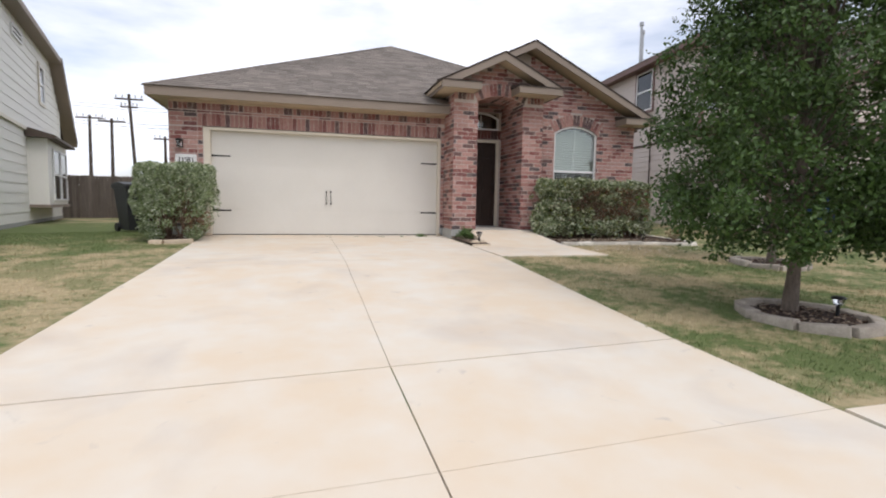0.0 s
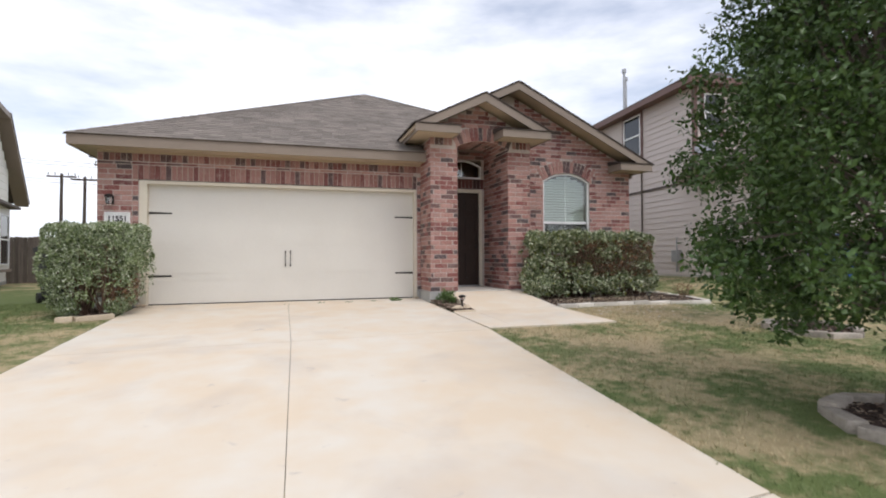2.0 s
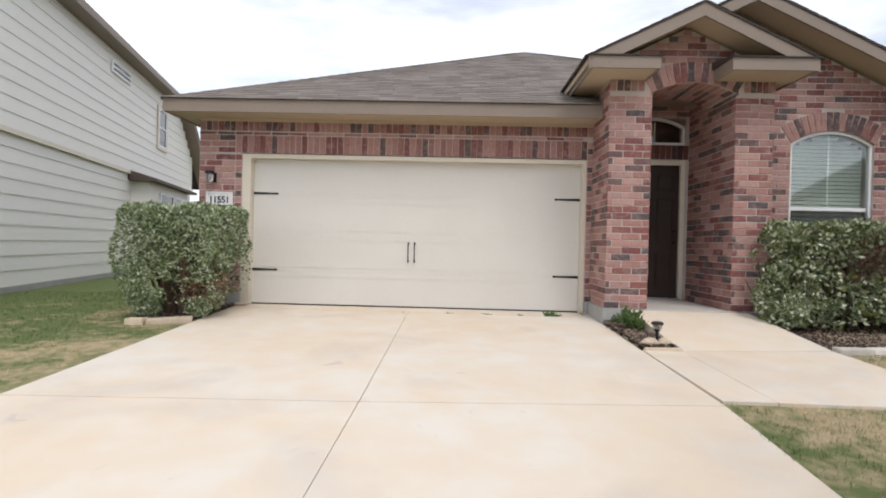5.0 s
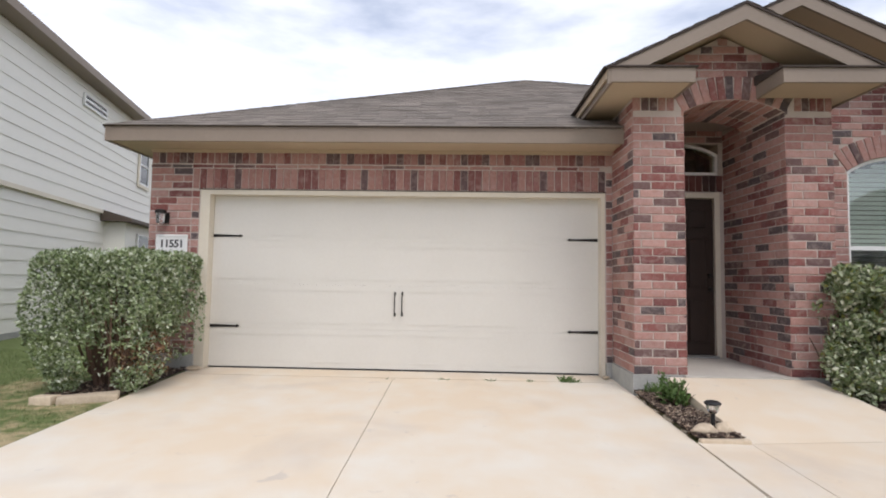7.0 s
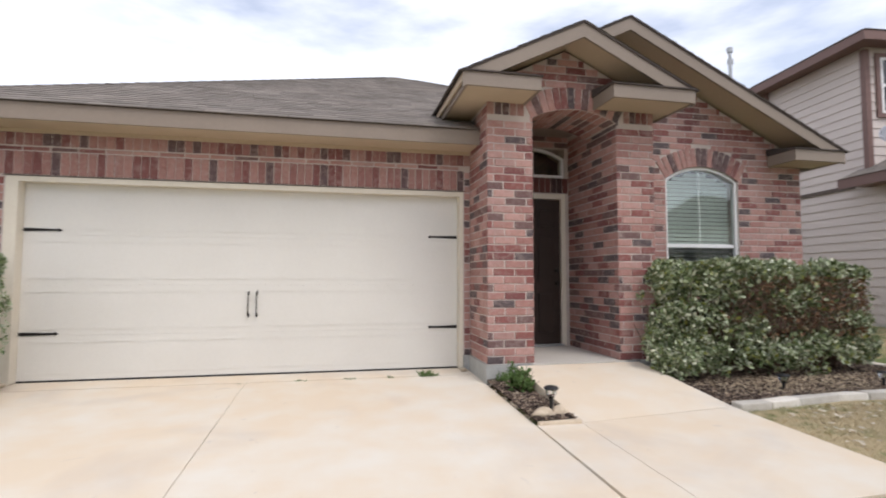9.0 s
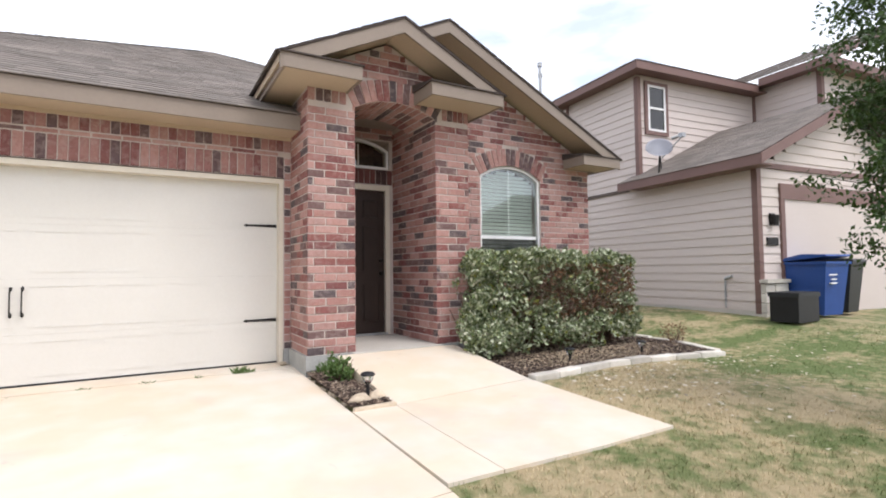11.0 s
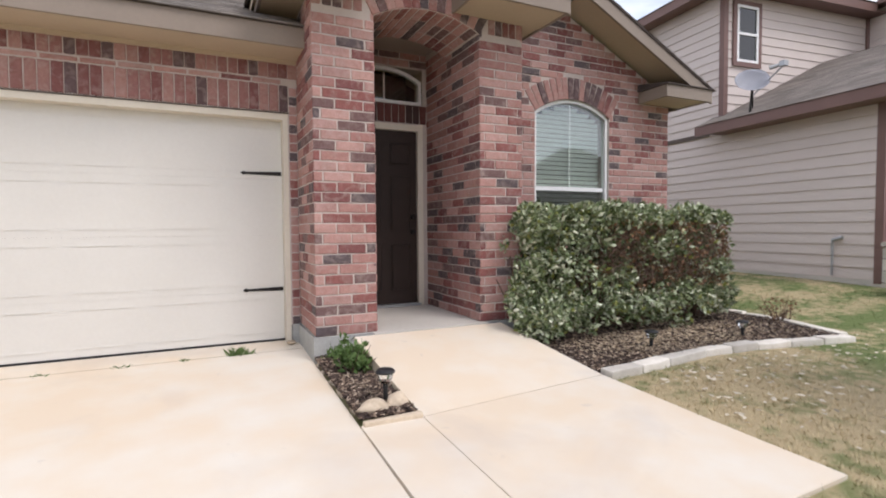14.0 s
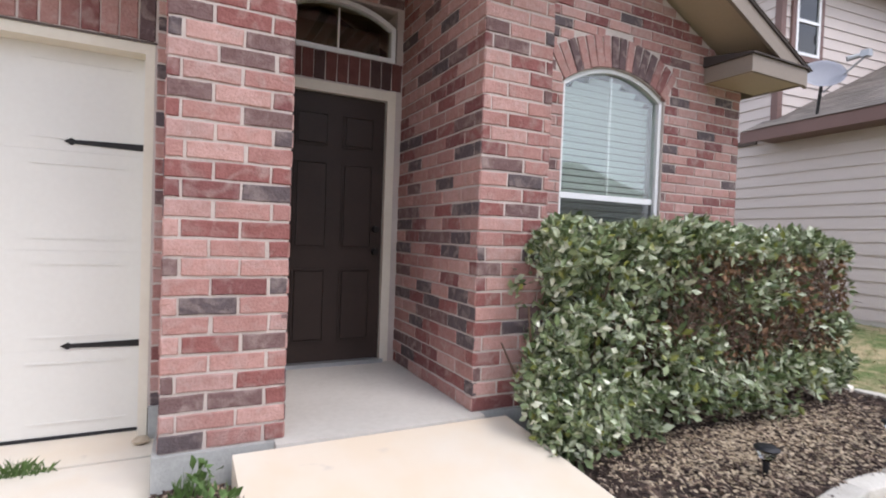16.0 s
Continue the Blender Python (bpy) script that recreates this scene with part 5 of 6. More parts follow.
def box_points(rng, n, lo, hi, skin=0.13, rough=0.05):
    """Points in the outer skin of a clipped block, with an uneven outline."""
    lo, hi = np.asarray(lo, float), np.asarray(hi, float)
    size = hi - lo
    area = np.array([size[1] * size[2], size[1] * size[2], size[0] * size[2], size[0] * size[2], size[0] * size[1] * 1.2])
    side = rng.choice(5, n, p=area / area.sum())
    p = lo + rng.random((n, 3)) * size
    depth = skin * rng.random(n) ** 1.6
    for k, (ax, top) in enumerate(((0, 0), (0, 1), (1, 0), (1, 1), (2, 1))):
        m = side == k
        p[m, ax] = (hi[ax] - depth[m]) if top else (lo[ax] + depth[m])
    # rounded corners and lumps
    c = (lo + hi) / 2
    q = (p - c) / (size / 2)
    r = (np.abs(q) ** 7).sum(1) ** (1 / 7)
    p = c + (p - c) / np.maximum(1.0, r)[:, None]
    lump = np.array([noise.noise((a * 3.1, b * 3.1, d * 3.1)) for a, b, d in p])
    return p + (p - c) / np.linalg.norm(p - c, axis=1)[:, None] * lump[:, None] * rough * 2.0


def limb(bm, pts, r0, r1, seg=8):
    n = len(pts) - 1
    for i in range(n):
        tube(bm, pts[i], pts[i + 1], r0 + (r1 - r0) * i / n, r0 + (r1 - r0) * (i + 1) / n, seg, False)


def oak(x, y, z0, seed, clumps, profile, label, leaves=178, lean=0.0):
    """Young tree: tapered trunk, limbs to every clump, and a crown of loose leaf clumps."""
    rng = np.random.default_rng(seed)
    ob = thing("tree", label, "tree")
    top = profile[-1][0]
    bm = bmesh.new()
    pts = [Vector((x + lean * h + 0.02 * math.sin(3 * h), y + 0.02 * math.cos(2.3 * h), z0 + h)) for h in np.linspace(-0.05, top - z0 - 0.4, 12)]
    limb(bm, pts, 0.064, 0.018, 10)
    tube(bm, pts[0] - Vector((0, 0, 0.05)), pts[1], 0.085, 0.062, 10, False)
    zs = [p[0] for p in profile]
    rs = [p[1] for p in profile]
    cs = []
    for _ in range(clumps):
        z = rng.uniform(zs[0], zs[-1])
        a = rng.uniform(0, 2 * math.pi)
        r = np.interp(z, zs, rs) * (rng.uniform(0.25, 1.0) ** 0.55 if rng.random() < 0.86 else rng.uniform(0.95, 1.22))
        cs.append((x + lean * 2 + r * math.cos(a), y + r * math.sin(a), z))
    points = []
    for k, c in enumerate(cs):
        points.append(blob_points(rng, leaves, c, (0.23, 0.23, 0.20), 0.0))
        if k % 5 == 0:
            t = rng.uniform(0.25, 0.7)
            base = pts[min(11, max(2, int(11 * (c[2] - z0) / (top - z0) * t + 2)))]
            mid = base.lerp(Vector(c), 0.55) + Vector((0, 0, 0.12))
            limb(bm, [base, mid, Vector(c)], 0.013, 0.003, 5)
    part("trunk", bm, "bark", ob, "grey-brown bark", smooth=True)
    points = np.concatenate(points)
    holes = np.array([noise.noise((a * 2.6, b * 2.6, c * 2.6)) for a, b, c in points])
    points = points[holes > -0.23]
    leaf_cloud("crown", points, 0.052, "leaf_tree", ob, up=(0, 0, -0.35), seed=seed + 5)
    return ob


oak(4.69, 3.66, ground_z(4.69, 3.66), 11, 640, ((0.80, 0.85), (1.1, 1.16), (1.7, 1.24), (2.6, 1.10), (3.4, 0.92), (4.2, 0.62), (4.8, 0.12)), "young dense dark green oak in a stone ring on the lawn")
oak(7.45, 6.35, ground_z(7.45, 6.35), 23, 230, ((1.3, 0.4), (1.7, 0.72), (2.5, 0.88), (3.4, 0.85), (4.3, 0.55), (4.9, 0.12)), "young green oak in a second stone ring near the lawn's edge")


def edging(name, label, path, group, mat="stone", step=0.34, w=0.10, h=0.11, skip=0.0, turn=3.0):
    """Edging stones one by one along a line of the plan."""
    path = [Vector((x, y, 0)) for x, y in path]
    for a, b in zip(path, path[1:]):
        n = max(1, round((b - a).length / step))
        for i in range(n):
            if random.random() < skip:
                continue
            p = a.lerp(b, (i + 0.5) / n)
            ang = math.degrees(math.atan2(b.y - a.y, b.x - a.x)) + random.uniform(-turn, turn)
            ln = (b - a).length / n - 0.012
            bm = bmesh.new()
            box(bm, -ln / 2, ln / 2, -w / 2, w / 2, -0.06, h * random.uniform(0.85, 1.1) - 0.02)
            bmesh.ops.bevel(bm, geom=bm.edges[:], offset=0.014, segments=2, affect='EDGES', profile=0.6)
            bmesh.ops.subdivide_edges(bm, edges=bm.edges[:], cuts=1)
            for v in bm.verts:
                v.co += 0.010 * noise.noise_vector(v.co * 9 + Vector((p.x * 3, p.y * 3, 0)))
            ob = link(name, bm, mat, smooth=True)
            ob.matrix_basis = pose(p.x, p.y, ground_z(p.x, p.y), random.uniform(-2, 2), random.uniform(-2, 2), ang)
            tagged(ob, label, "edging stone", group)


def ring_path(cx, cy, r, n):
    return [(cx + r * math.cos(2 * math.pi * i / n + 0.2), cy + r * math.sin(2 * math.pi * i / n + 0.2)) for i in range(n + 1)]


def mulch(name, label, poly, chips, seed, lift=0.02, zf=None):
    """A bed: a soil sheet with loose bark chips on it."""
    zf = zf or ground_z
    ob = thing(name, label, "mulch bed")
    rng = np.random.default_rng(seed)
    xs_, ys_ = [p[0] for p in poly], [p[1] for p in poly]
    bm = bmesh.new()
    bm.faces.new([bm.verts.new((x, y, 0)) for x, y in poly])
    bmesh.ops.triangulate(bm, faces=bm.faces[:])
    bmesh.ops.subdivide_edges(bm, edges=bm.edges[:], cuts=5, use_grid_fill=True)
    for v in bm.verts:
        v.co.z = zf(v.co.x, v.co.y) + lift + 0.012 * noise.noise((v.co.x * 5, v.co.y * 5, 1))
    part("soil", bm, "mulch_soil", ob)

    def inside(px, py):
        c = False
        j = len(poly) - 1
        for i in range(len(poly)):
            if (ys_[i] > py) != (ys_[j] > py) and px < (xs_[j] - xs_[i]) * (py - ys_[i]) / (ys_[j] - ys_[i]) + xs_[i]:
                c = not c
            j = i
        return c
    v, f = [], []
    made = 0
    while made < chips:
        px, py = rng.uniform(min(xs_), max(xs_)), rng.uniform(min(ys_), max(ys_))
        if not inside(px, py):
            continue
        made += 1
        m = pose(px, py, zf(px, py) + lift + rng.uniform(0.005, 0.022), rng.normal(0, 16), rng.normal(0, 16), rng.uniform(0, 360))
        l, w, t = rng.uniform(0.010, 0.030), rng.uniform(0.003, 0.009), rng.uniform(0.002, 0.006)
        o = len(v)
        v += [tuple(m @ Vector(q)) for q in ((-l, -w, 0), (l, -w * 0.6, 0), (l * 0.9, w, 0), (-l * 0.8, w * 0.8, 0), (-l * 0.9, -w * 0.8, t), (l * 0.9, -w * 0.5, t), (l * 0.8, w * 0.8, t), (-l * 0.7, w * 0.7, t))]
        f += [tuple(o + i for i in q) for q in ((4, 5, 6, 7), (0, 1, 5, 4), (1, 2, 6, 5), (2, 3, 7, 6), (3, 0, 4, 7))]
    soup("bark_litter", v, f, "chip", ob)["kind"] = "stuff"
    return ob


TR1, TR2 = (4.66, 3.46), (7.39, 6.33)
mulch("mulch_bed", "dark mulch inside the stone ring round the tree", ring_path(*TR1, 0.50, 10)[:-1], 900, 3)
mulch("mulch_bed", "dark mulch inside the second tree ring", ring_path(*TR2, 0.48, 10)[:-1], 500, 4)
edging("edging_stone", "rough grey limestone edging block on the lawn", ring_path(*TR1, 0.55, 9), "tree ring stones", "stone_dark", step=0.42, w=0.12, h=0.10)
edging("edging_stone", "rough grey limestone edging block on the lawn", ring_path(*TR2, 0.54, 8), "second tree ring stones", "stone_dark", step=0.42, w=0.11, h=0.10)
BED = [(5.2, 9.22), (5.93, 9.30), (6.5, 9.40), (7.2, 9.36), (8.0, 9.22), (8.38, 9.14), (8.58, 10.0), (8.45, 11.0), (8.32, 11.28), (5.38, 11.28), (5.08, 10.47)]
mulch("mulch_bed", "dark bark mulch strewn with pale dry leaves under the hedge", BED, 11000, 5, 0.03)
edging("edging_stone", "pale grey concrete edging block beside the mulch", [(5.2, 9.19), (5.93, 9.27), (6.5, 9.37), (7.2, 9.33), (8.0, 9.18), (8.42, 9.10)], "hedge bed edging", "stone_pale", step=0.40, w=0.13, h=0.085, turn=1.2)
edging("edging_stone", "pale grey concrete edging block beside the mulch", [(8.44, 9.17), (8.62, 10.0), (8.5, 11.0)], "hedge bed edging", "stone_pale", step=0.38, w=0.11, h=0.085)
LITTER_AT = [(x, y, ground_z(x, y) + 0.045) for x, y in zip(np.random.default_rng(8).triangular(5.28, 6.4, 8.35, 7500), np.random.default_rng(9).triangular(9.35, 10.0, 10.25, 7500))]
BED2 = [(3.21, 9.10), (3.57, 9.09), (3.53, 10.47), (3.53, 10.52), (3.22, 10.52)]
mulch("mulch_bed", "narrow dark mulch strip between driveway and walkway", BED2, 2600, 6, 0.03, lambda x, y: drive_z(y))
mulch("mulch_bed", "mulch and soil under the clipped bush", [(-2.6, 9.83), (-2.35, 9.78), (-1.89, 10.0), (-1.92, 11.28), (-2.6, 11.28)], 900, 7, 0.02)
edging("edging_stone", "flat tan edging stone in front of the bush", [(-2.52, 9.72), (-2.3, 9.71), (-1.86, 9.93)], "bush bed edging", "stone_tan", 0.33, 0.13, 0.09)
edging("edging_stone", "thin tan edging strip at the bed's end", [(3.21, 9.07), (3.60, 9.055)], "strip bed edging", "stone_tan", 0.4, 0.05, 0.075)
edging("edging_stone", "broken pale stone chip along the driveway", [(3.235, 9.3), (3.235, 10.5)], "broken edging", "stone_tan", 0.10, 0.03, 0.045, 0.45, 22)


def rock(x, y, z, sx, sy, sz, turn, label):
    bm = bmesh.new()
    bmesh.ops.create_icosphere(bm, subdivisions=3, radius=1.0)
    for v in bm.verts:
        v.co *= 1 + 0.28 * noise.noise(v.co * 1.3 + Vector((x * 7, y * 7, 0)))
        v.co = Vector((v.co.x * sx, v.co.y * sy, v.co.z * sz))
    ob = link("rock", bm, "stone_tan", smooth=True)
    ob.matrix_basis = pose(x, y, z, 0, 0, turn)
    tagged(ob, label, "rock", "bed rocks")


rock(3.32, 9.21, 0.42, 0.10, 0.07, 0.05, 10, "smooth cream-tan rock on the mulch")
rock(3.50, 9.26, 0.42, 0.09, 0.065, 0.055, 60, "smooth cream-tan rock beside another on the mulch")
rock(-1.83, 11.22, 0.455, 0.08, 0.05, 0.028, 20, "small brown stone by the garage jamb")
rock(3.13, 11.22, 0.45, 0.045, 0.035, 0.02, 20, "small dark stone by the garage jamb")


def solar_light(x, y, z, s=1.0):
    ob = thing("solar_light", "small black solar path light staked in mulch", "garden light", "solar path lights")
    bm = bmesh.new()
    tube(bm, (x, y, z - 0.03), (x, y, z + 0.13 * s), 0.012, 0.018, 10)
    part("stake", bm, "black", ob)
    bm = bmesh.new()
    lathe(bm, x, y, ((0.028, z + 0.13 * s), (0.045, z + 0.16 * s), (0.05, z + 0.20 * s)), 16)
    part("lens", bm, "lamp_glass", ob, "clear ribbed lens")
    bm = bmesh.new()
    lathe(bm, x, y, ((0.062, z + 0.20 * s), (0.066, z + 0.21 * s), (0.05, z + 0.225 * s), (0.02, z + 0.232 * s)), 18)
    part("cap", bm, "black", ob)


solar_light(3.44, 9.32, 0.40)
solar_light(6.18, 9.64, ground_z(6.18, 9.64) + 0.02, 0.8)
solar_light(7.41, 9.58, ground_z(7.41, 9.58) + 0.02, 0.8)
solar_light(4.95, 3.4, ground_z(4.95, 3.4) + 0.02, 0.9)


def stems(bm, rng, base, n, spread, h0, h1, r=0.016):
    for _ in range(n):
        a = rng.uniform(0, 2 * math.pi)
        s = rng.uniform(0.3, 1.0) * spread
        b = Vector(base) + Vector((rng.uniform(-.08, .08), rng.uniform(-.08, .08), 0))
        m = b + Vector((s * 0.4 * math.cos(a), s * 0.4 * math.sin(a), rng.uniform(h0, h1) * 0.45))
        e = b + Vector((s * math.cos(a), s * math.sin(a), rng.uniform(h0, h1)))
        limb(bm, [b, m, e], r, r * 0.35, 6)


rng = np.random.default_rng(77)
bush = thing("clipped_bush", "boxy grey-green clipped sage bush with bare lower stems", "bush")
bm = bmesh.new()
stems(bm, rng, (-2.05, 10.25, 0.38), 22, 0.5, 0.5, 1.15, 0.018)
stems(bm, rng, (-2.40, 10.40, 0.38), 20, 0.5, 0.5, 1.15, 0.018)
part("branching", bm, "twig", bush, "bare brown stems")
pts = box_points(rng, 26000, (-2.80, 9.80, 0.62), (-1.55, 10.95, 1.81), 0.15, 0.05)
gap = ((pts[:, 0] + 1.84) / 0.34) ** 2 + ((pts[:, 2] - 0.78) / 0.36) ** 2 < 1
taper = pts[:, 2] < 0.66 + 0.40 * np.clip((pts[:, 0] + 2.1) / 0.4, 0, 1) + 0.22 * np.clip((-2.55 - pts[:, 0]) / 0.25, 0, 1)
pts = pts[~((gap | taper) & (rng.random(len(pts)) < 0.86))]
pts = pts[np.array([noise.noise((a * 6.5, b * 6.5, c * 6.5)) for a, b, c in pts]) > -0.25]
low = [blob_points(rng, 500, c, (0.17, 0.15, 0.13)) for c in ((-1.88, 10.12, 0.54), (-1.82, 10.3, 0.60), (-2.65, 10.15, 0.64), (-2.5, 10.05, 0.52))]
leaf_cloud("foliage", np.concatenate([pts, *low]), 0.041, "leaf_bush", bush, up=(0, -0.3, 0.5), seed=78)
inner = box_points(rng, 6000, (-2.66, 9.95, 0.85), (-1.72, 10.82, 1.68), 0.2, 0.05)
leaf_cloud("inner_foliage", inner, 0.06, "leaf_bush", bush, seed=79)
leaf_cloud("dry_leaves", blob_points(rng, 900, (-1.84, 10.25, 0.78), (0.28, 0.3, 0.27)), 0.035, "leaf_dry", bush, seed=76)

hedge = thing("hedge", "clipped glossy green hedge with a dry brown twiggy front", "hedge")
bm = bmesh.new()
for i in range(9):
    stems(bm, rng, (5.35 + i * 0.32, 10.55, 0.42), 14, 0.5, 0.6, 1.3, 0.014)
for _ in range(900):
    a = Vector((rng.uniform(6.0, 7.9), 10.1 + rng.uniform(0.04, 0.14), rng.uniform(0.95, 1.55)))
    tube(bm, a, a + Vector((rng.normal(0, 0.12), rng.normal(0, 0.05), rng.normal(0, 0.09))), 0.004, 0.002, 4, False)
part("branching", bm, "twig", hedge, "brown twigs")
pts = box_points(rng, 30000, (5.10, 10.06, 0.48), (8.10, 11.02, 1.74), 0.17, 0.08)
pts = pts[np.array([noise.noise((a * 5.0, b * 5.0, c * 5.0)) for a, b, c in pts]) > -0.18]
patch = np.array([noise.noise((a * 1.6, 4.0, c * 2.6)) for a, b, c in pts])
dry = (pts[:, 1] < 10.35) & (np.abs(pts[:, 2] - 1.22) < 0.38) & (pts[:, 0] > 5.9) & (patch > -0.15)
thin = dry & (rng.random(len(pts)) < 0.88)
leaf_cloud("foliage", pts[~thin], 0.064, "leaf_hedge", hedge, up=(0, -0.5, 0.5), seed=80)
leaf_cloud("dry_leaves", pts[thin][::2] + (0, 0.04, 0), 0.05, "leaf_dry", hedge, seed=81)
inner = box_points(rng, 9000, (5.25, 10.28, 0.6), (7.95, 10.9, 1.58), 0.2, 0.05)
leaf_cloud("inner_foliage", inner, 0.07, "leaf_hedge", hedge, seed=82)
spill = [blob_points(rng, 420, c, (0.16, 0.16, 0.2)) for c in ((5.16, 10.1, 0.62), (5.3, 10.0, 0.72), (5.08, 10.2, 0.85))]
leaf_cloud("low_foliage", np.concatenate(spill), 0.055, "leaf_hedge", hedge, seed=83)

plant = thing("small_shrub", "small leafy green shrub in the mulch strip", "shrub")
bm = bmesh.new()
stems(bm, rng, (3.46, 10.04, 0.39), 16, 0.15, 0.12, 0.27, 0.005)
part("branching", bm, "twig", plant)
leaf_cloud("foliage", np.concatenate([blob_points(rng, 22, (3.46 + rng.normal(0, 0.08), 10.04 + rng.normal(0, 0.08), 0.52 + rng.normal(0, 0.065)), (0.06, 0.06, 0.05)) for _ in range(18)]), 0.06, "leaf_plant", plant, up=(0, 0, 0.8), seed=84)


dry_plant = thing("dry_plant", "low dry twiggy plant at the mulch bed's end", "dry plant")
bm = bmesh.new()
stems(bm, rng, (8.53, 9.9, ground_z(8.53, 9.9)), 26, 0.24, 0.12, 0.36, 0.005)
part("branching", bm, "twig", dry_plant)
leaf_cloud("foliage", blob_points(rng, 130, (8.53, 9.9, ground_z(8.53, 9.9) + 0.2), (0.24, 0.2, 0.13)), 0.04, "leaf_dry", dry_plant, seed=85)


def weed(x, y, z, n, h, seed):
    r = np.random.default_rng(seed)
    ob = thing("weed", "tuft of green weeds in a concrete joint", "weed", "joint weeds")
    v, f = [], []
    for _ in range(n):
        a, s = r.uniform(0, 2 * math.pi), r.uniform(0.02, 0.06)
        bx, by = x + r.normal(0, 0.03), y + r.normal(0, 0.012)
        hh = h * r.uniform(0.5, 1.1)
        o = len(v)
        v += [(bx - 0.004, by, z), (bx + 0.004, by, z), (bx + s * math.cos(a), by + s * math.sin(a), z + hh), (bx + s * .5 * math.cos(a), by + s * .5 * math.sin(a), z + hh * 0.75)]
        f += [(o, o + 1, o + 2), (o, o + 2, o + 3)]
    soup("foliage", v, f, "leaf_plant", ob)


for k, (x, y, n, h) in enumerate(((2.62, 11.03, 60, 0.09), (2.72, 11.03, 30, 0.06), (1.2, 11.02, 14, 0.03), (1.75, 11.02, 16, 0.03), (2.2, 11.02, 14, 0.035), (3.36, 10.45, 60, 0.16), (0.6, 11.0, 8, 0.02))):
    weed(x, y, drive_z(y) - 0.01, n, h, 200 + k)

woods = np.concatenate([blob_points(rng, 260, (rng.uniform(-75, 20), rng.uniform(80, 100), rng.uniform(1.2, 2.9)), (2.6, 2.0, 1.5), 0.0) for _ in range(170)])
wood = leaf_cloud("distant_trees", woods, 0.55, "leaf_far", None, seed=90)
tagged(wood, "distant green tree line beyond the back fence", "trees", kind="stuff")

litter = leaf_cloud("leaf_litter", LITTER_AT, 0.036, "litter", None, seed=91, flat=0.3)
lrng = np.random.default_rng(17)
fallen = [(x, y, ground_z(x, y) + 0.03) for x, y in zip(5.3 + lrng.gamma(1.6, 1.3, 420), 9.15 - lrng.gamma(1.5, 0.55, 420)) if x < 11 and y > 6.2 and x > 5.25]
lawn_litter = leaf_cloud("lawn_leaf_litter", np.array(fallen), 0.06, "litter_pale", None, seed=92, flat=0.3)
tagged(lawn_litter, "pale curled dry leaves lying on the straw-dry lawn", "leaf litter", kind="stuff")
tagged(litter, "pale dry leaves scattered over dark mulch", "leaf litter", kind="stuff")

# ---- loose things ----
def wheelie_bin(x, y, z, turn, mat, label, lid="", ajar=0.0):
    ob = thing("wheelie_bin", label, "wheelie bin", at=pose(x, y, z, 0, 0, turn))
    bm = bmesh.new()
    a = [bm.verts.new(p) for p in ((-0.26, -0.30, 0.05), (0.26, -0.30, 0.05), (0.26, 0.24, 0.05), (-0.26, 0.24, 0.05))]
    b = [bm.verts.new(p) for p in ((-0.33, -0.40, 0.98), (0.33, -0.40, 0.98), (0.33, 0.36, 0.98), (-0.33, 0.36, 0.98))]
    bm.faces.new(a[::-1])
    bm.faces.new(b)
    for i in range(4):
        bm.faces.new((a[i], a[(i + 1) % 4], b[(i + 1) % 4], b[i]))
    part("body", bm, mat, ob, bevel=0.02)
    boxpart("rim", mat, ob, -0.36, 0.36, -0.43, 0.40, 0.97, 1.02, 0.012)
    bm = bmesh.new()
    prism(bm, [(-0.37, -0.45, 1.02), (-0.37, 0.42, 1.02), (-0.37, 0.40, 1.07), (-0.37, 0.0, 1.12), (-0.37, -0.43, 1.06)], (0.74, 0, 0))
    bmesh.ops.transform(bm, matrix=Matrix.Translation((0, 0.42, 1.02)) @ pose(0, 0, 0, -ajar) @ Matrix.Translation((0, -0.42, -1.02)), verts=bm.verts)
    part("lid", bm, lid or mat, ob, bevel=0.015)
    for s in (-0.3, 0.3):
        bm = bmesh.new()
        tube(bm, (s - 0.03, 0.27, 0.10), (s + 0.03, 0.27, 0.10), 0.10, 0.10, 18)
        part("wheel", bm, "black", ob)
    bm = bmesh.new()
    tube(bm, (-0.28, 0.46, 0.95), (0.28, 0.46, 0.95), 0.016, 0.016, 8)
    part("handle", bm, mat, ob)
    return ob


wheelie_bin(-3.58, 12.85, ground_z(-3.58, 12.85), 35, "charcoal", "dark charcoal wheelie bin beside the house corner")
gz = ground_z(12.0, 9.8)
blue = wheelie_bin(12.55, 9.78, gz, -8, "blue", "blue recycling bin with its lid ajar in front of a garage", ajar=6)
for i, (u, z, w) in enumerate(((-0.12, 0.78, 0.20), (-0.10, 0.70, 0.12), (-0.12, 0.63, 0.18))):
    boxpart("print_bar", "white", blue, u - w / 2, u + w / 2, -0.40, -0.372, z - 0.012, z + 0.012)
wheelie_bin(13.45, 9.85, gz, 4, "charcoal", "dark grey wheelie bin beside the blue bin")
crate = thing("storage_box", "black plastic storage box on the lawn by a garage", "storage box")
boxpart("body", "black", crate, 11.0, 11.68, 9.35, 9.8, gz, gz + 0.42, 0.02)
boxpart("lid", "charcoal", crate, 10.98, 11.70, 9.33, 9.82, gz + 0.42, gz + 0.50, 0.02)

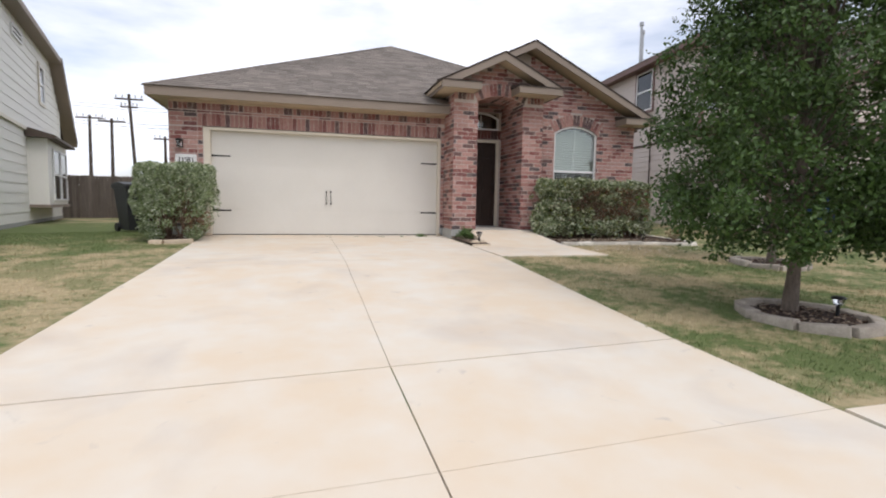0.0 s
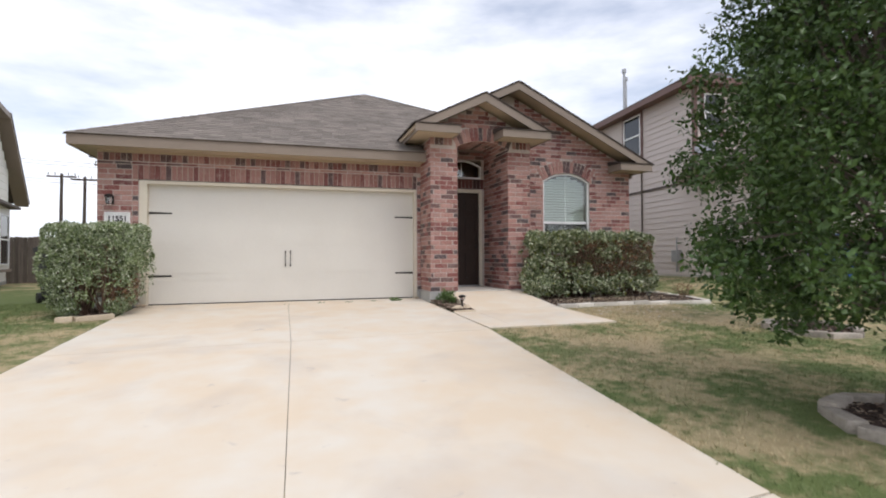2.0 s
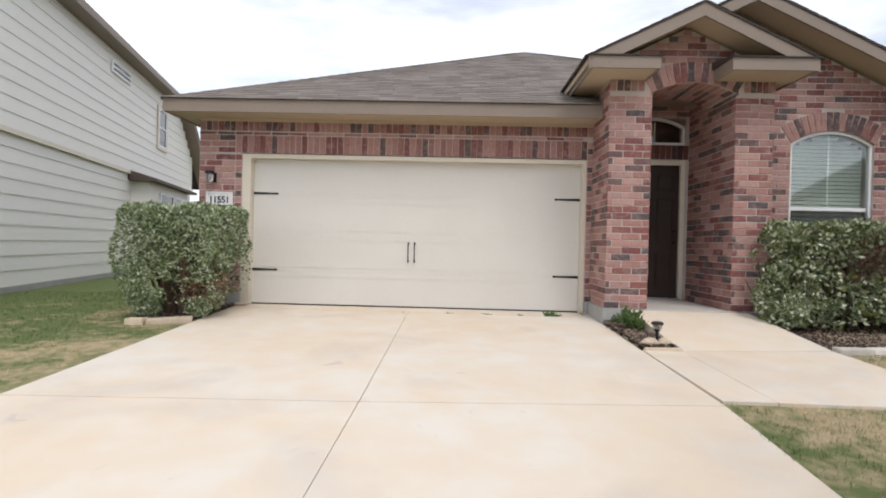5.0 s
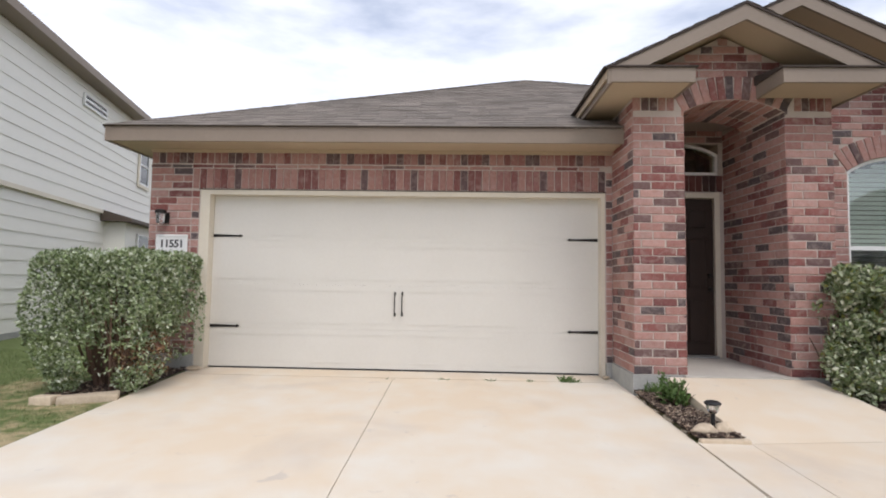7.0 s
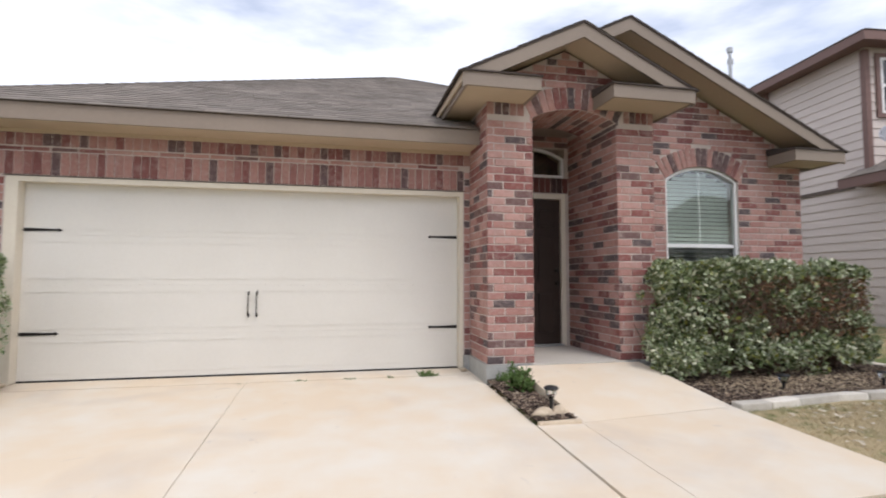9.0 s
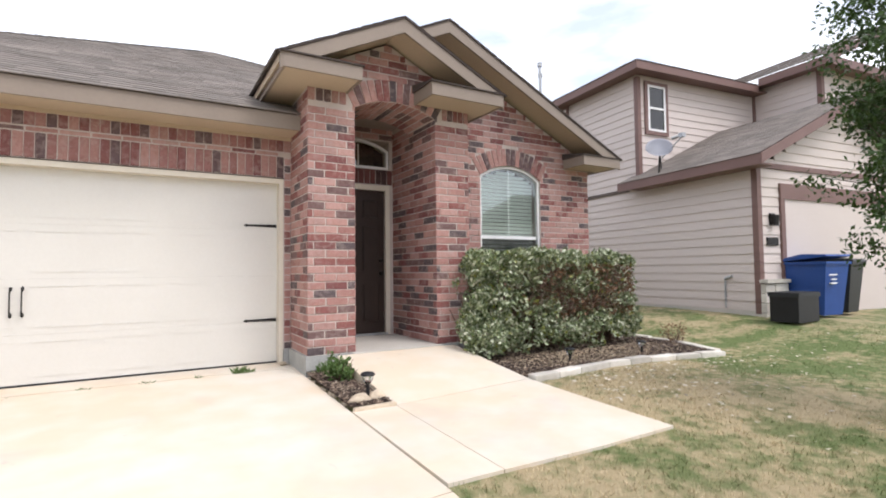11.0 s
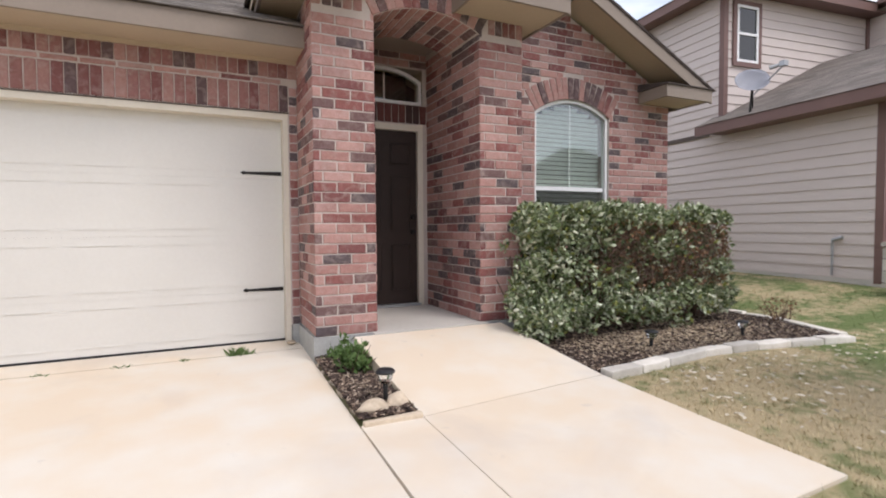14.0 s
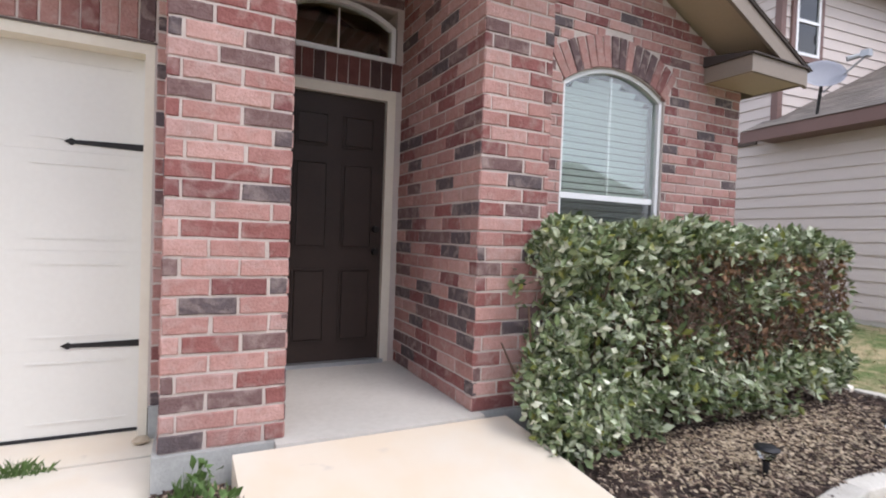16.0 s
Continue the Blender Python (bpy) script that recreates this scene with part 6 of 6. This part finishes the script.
# wall lamp and number plate
lamp = thing("wall_lantern", "small black wall lantern with clear glass", "wall lamp")
boxpart("back_plate", "iron", lamp, -2.36, -2.26, W - 0.012, W + 0.004, 2.22, 2.36, 0.004)
bm = bmesh.new()
tube(bm, (-2.31, W - 0.01, 2.33), (-2.31, W - 0.10, 2.345), 0.012, 0.012, 8)
lathe(bm, -2.31, W - 0.11, ((0.03, 2.33), (0.07, 2.335), (0.062, 2.375), (0.02, 2.39)), 14)
part("hood", bm, "iron", lamp)
bm = bmesh.new()
lathe(bm, -2.31, W - 0.11, ((0.035, 2.21), (0.05, 2.23), (0.052, 2.33)), 14)
part("glass", bm, "lamp_glass", lamp)
plate = thing("house_number", "white framed house number plate reading 11551", "number plate")
boxpart("backing", "white", plate, -2.40, -2.015, W - 0.014, W - 0.002, 1.79, 2.075, 0.004)
bm = bmesh.new()
for q in ((-2.405, -2.01, 2.06, 2.085), (-2.405, -2.01, 1.785, 1.81), (-2.405, -2.385, 1.81, 2.06), (-2.03, -2.01, 1.81, 2.06)):
    box(bm, q[0], q[1], W - 0.024, W - 0.002, q[2], q[3])
part("frame", bm, "white", plate)
for i, ch in enumerate("11551"):
    cu = bpy.data.curves.new("numeral", 'FONT')
    cu.body, cu.size, cu.align_x, cu.align_y, cu.extrude, cu.offset = ch, 0.132, 'CENTER', 'CENTER', 0.002, 0.003
    tmp = new("numeral_curve", cu)
    me = bpy.data.meshes.new_from_object(tmp.evaluated_get(bpy.context.evaluated_depsgraph_get()))
    bpy.data.objects.remove(tmp)
    me.materials.clear()
    me.materials.append(M["ink"])
    num = new("numeral", me)
    num.parent = plate
    num.matrix_basis = pose(-2.2075 + (i - 2) * 0.061, W - 0.017, 1.965, 90, 0, 0)
boxpart("small_print", "ink", plate, -2.34, -2.08, W - 0.0165, W - 0.014, 1.835, 1.855)

# hall lamp seen through the transom
hall = thing("hall_lamp", "small glowing amber hall lamp behind the transom", "lamp")
glow = bpy.data.materials.new("amber_bulb")
glow.use_nodes = True
glow.node_tree.nodes["Principled BSDF"].inputs["Emission Color"].default_value = (1.0, 0.62, 0.12, 1)
glow.node_tree.nodes["Principled BSDF"].inputs["Emission Strength"].default_value = 4.0
bm = bmesh.new()
bmesh.ops.create_uvsphere(bm, u_segments=14, v_segments=10, radius=0.035)
bmesh.ops.translate(bm, verts=bm.verts, vec=(4.06, DY + 0.6, 3.35))
part("bulb", bm, glow, hall, smooth=True)
bm = bmesh.new()
tube(bm, (4.06, DY + 0.6, 3.38), (4.06, DY + 0.6, 3.75), 0.008, 0.008, 6)
part("cord", bm, "iron", hall)

# ---- grass ----


def grass(name, x0, x1, y0, y1, n, keep, seed):
    r = np.random.default_rng(seed)
    v, f = [], []
    px, py = r.uniform(x0, x1, n), r.uniform(y0, y1, n)
    for x, y in zip(px, py):
        if not keep(x, y):
            continue
        z = ground_z(x, y) - 0.004
        for _ in range(3):
            a, s, h = r.uniform(0, 6.283), r.uniform(0.008, 0.035), r.uniform(0.015, 0.042)
            c, d = math.cos(a), math.sin(a)
            bx, by = x + r.normal(0, 0.012), y + r.normal(0, 0.012)
            o = len(v)
            v += [(bx - 0.003 * d, by + 0.003 * c, z), (bx + 0.003 * d, by - 0.003 * c, z), (bx + s * c, by + s * d, z + h)]
            f.append((o, o + 1, o + 2))
    ob = soup(name, v, f, "blade")
    tagged(ob, "short green and straw-dry grass blades", "grass", kind="stuff")


def in_ring(x, y):
    return any((x - c[0]) ** 2 + (y - c[1]) ** 2 < r * r for c, r in ((TR1, 0.66), (TR2, 0.56)))


def east(x, y):
    if y < 1.95 and y > 0.35:
        return False
    if x < right_edge(y) + random.uniform(-0.035, 0.02) or in_ring(x, y):
        return False
    if y > 7.5 and x < 5.2:
        return False
    if y > 9.2 and x < 8.55:
        return False
    return x < 12.0


grass("grass", 2.8, 7.0, 1.9, 9.3, 26000, east, 1)
grass("grass", 7.0, 13.5, 3.5, 13.5, 16000, east, 2)
grass("grass", -6.5, -1.85, 4.0, 13.0, 20000, lambda x, y: x < left_edge(y) + random.uniform(-0.02, 0.035) and not (y > 9.75 and x > -2.6), 3)
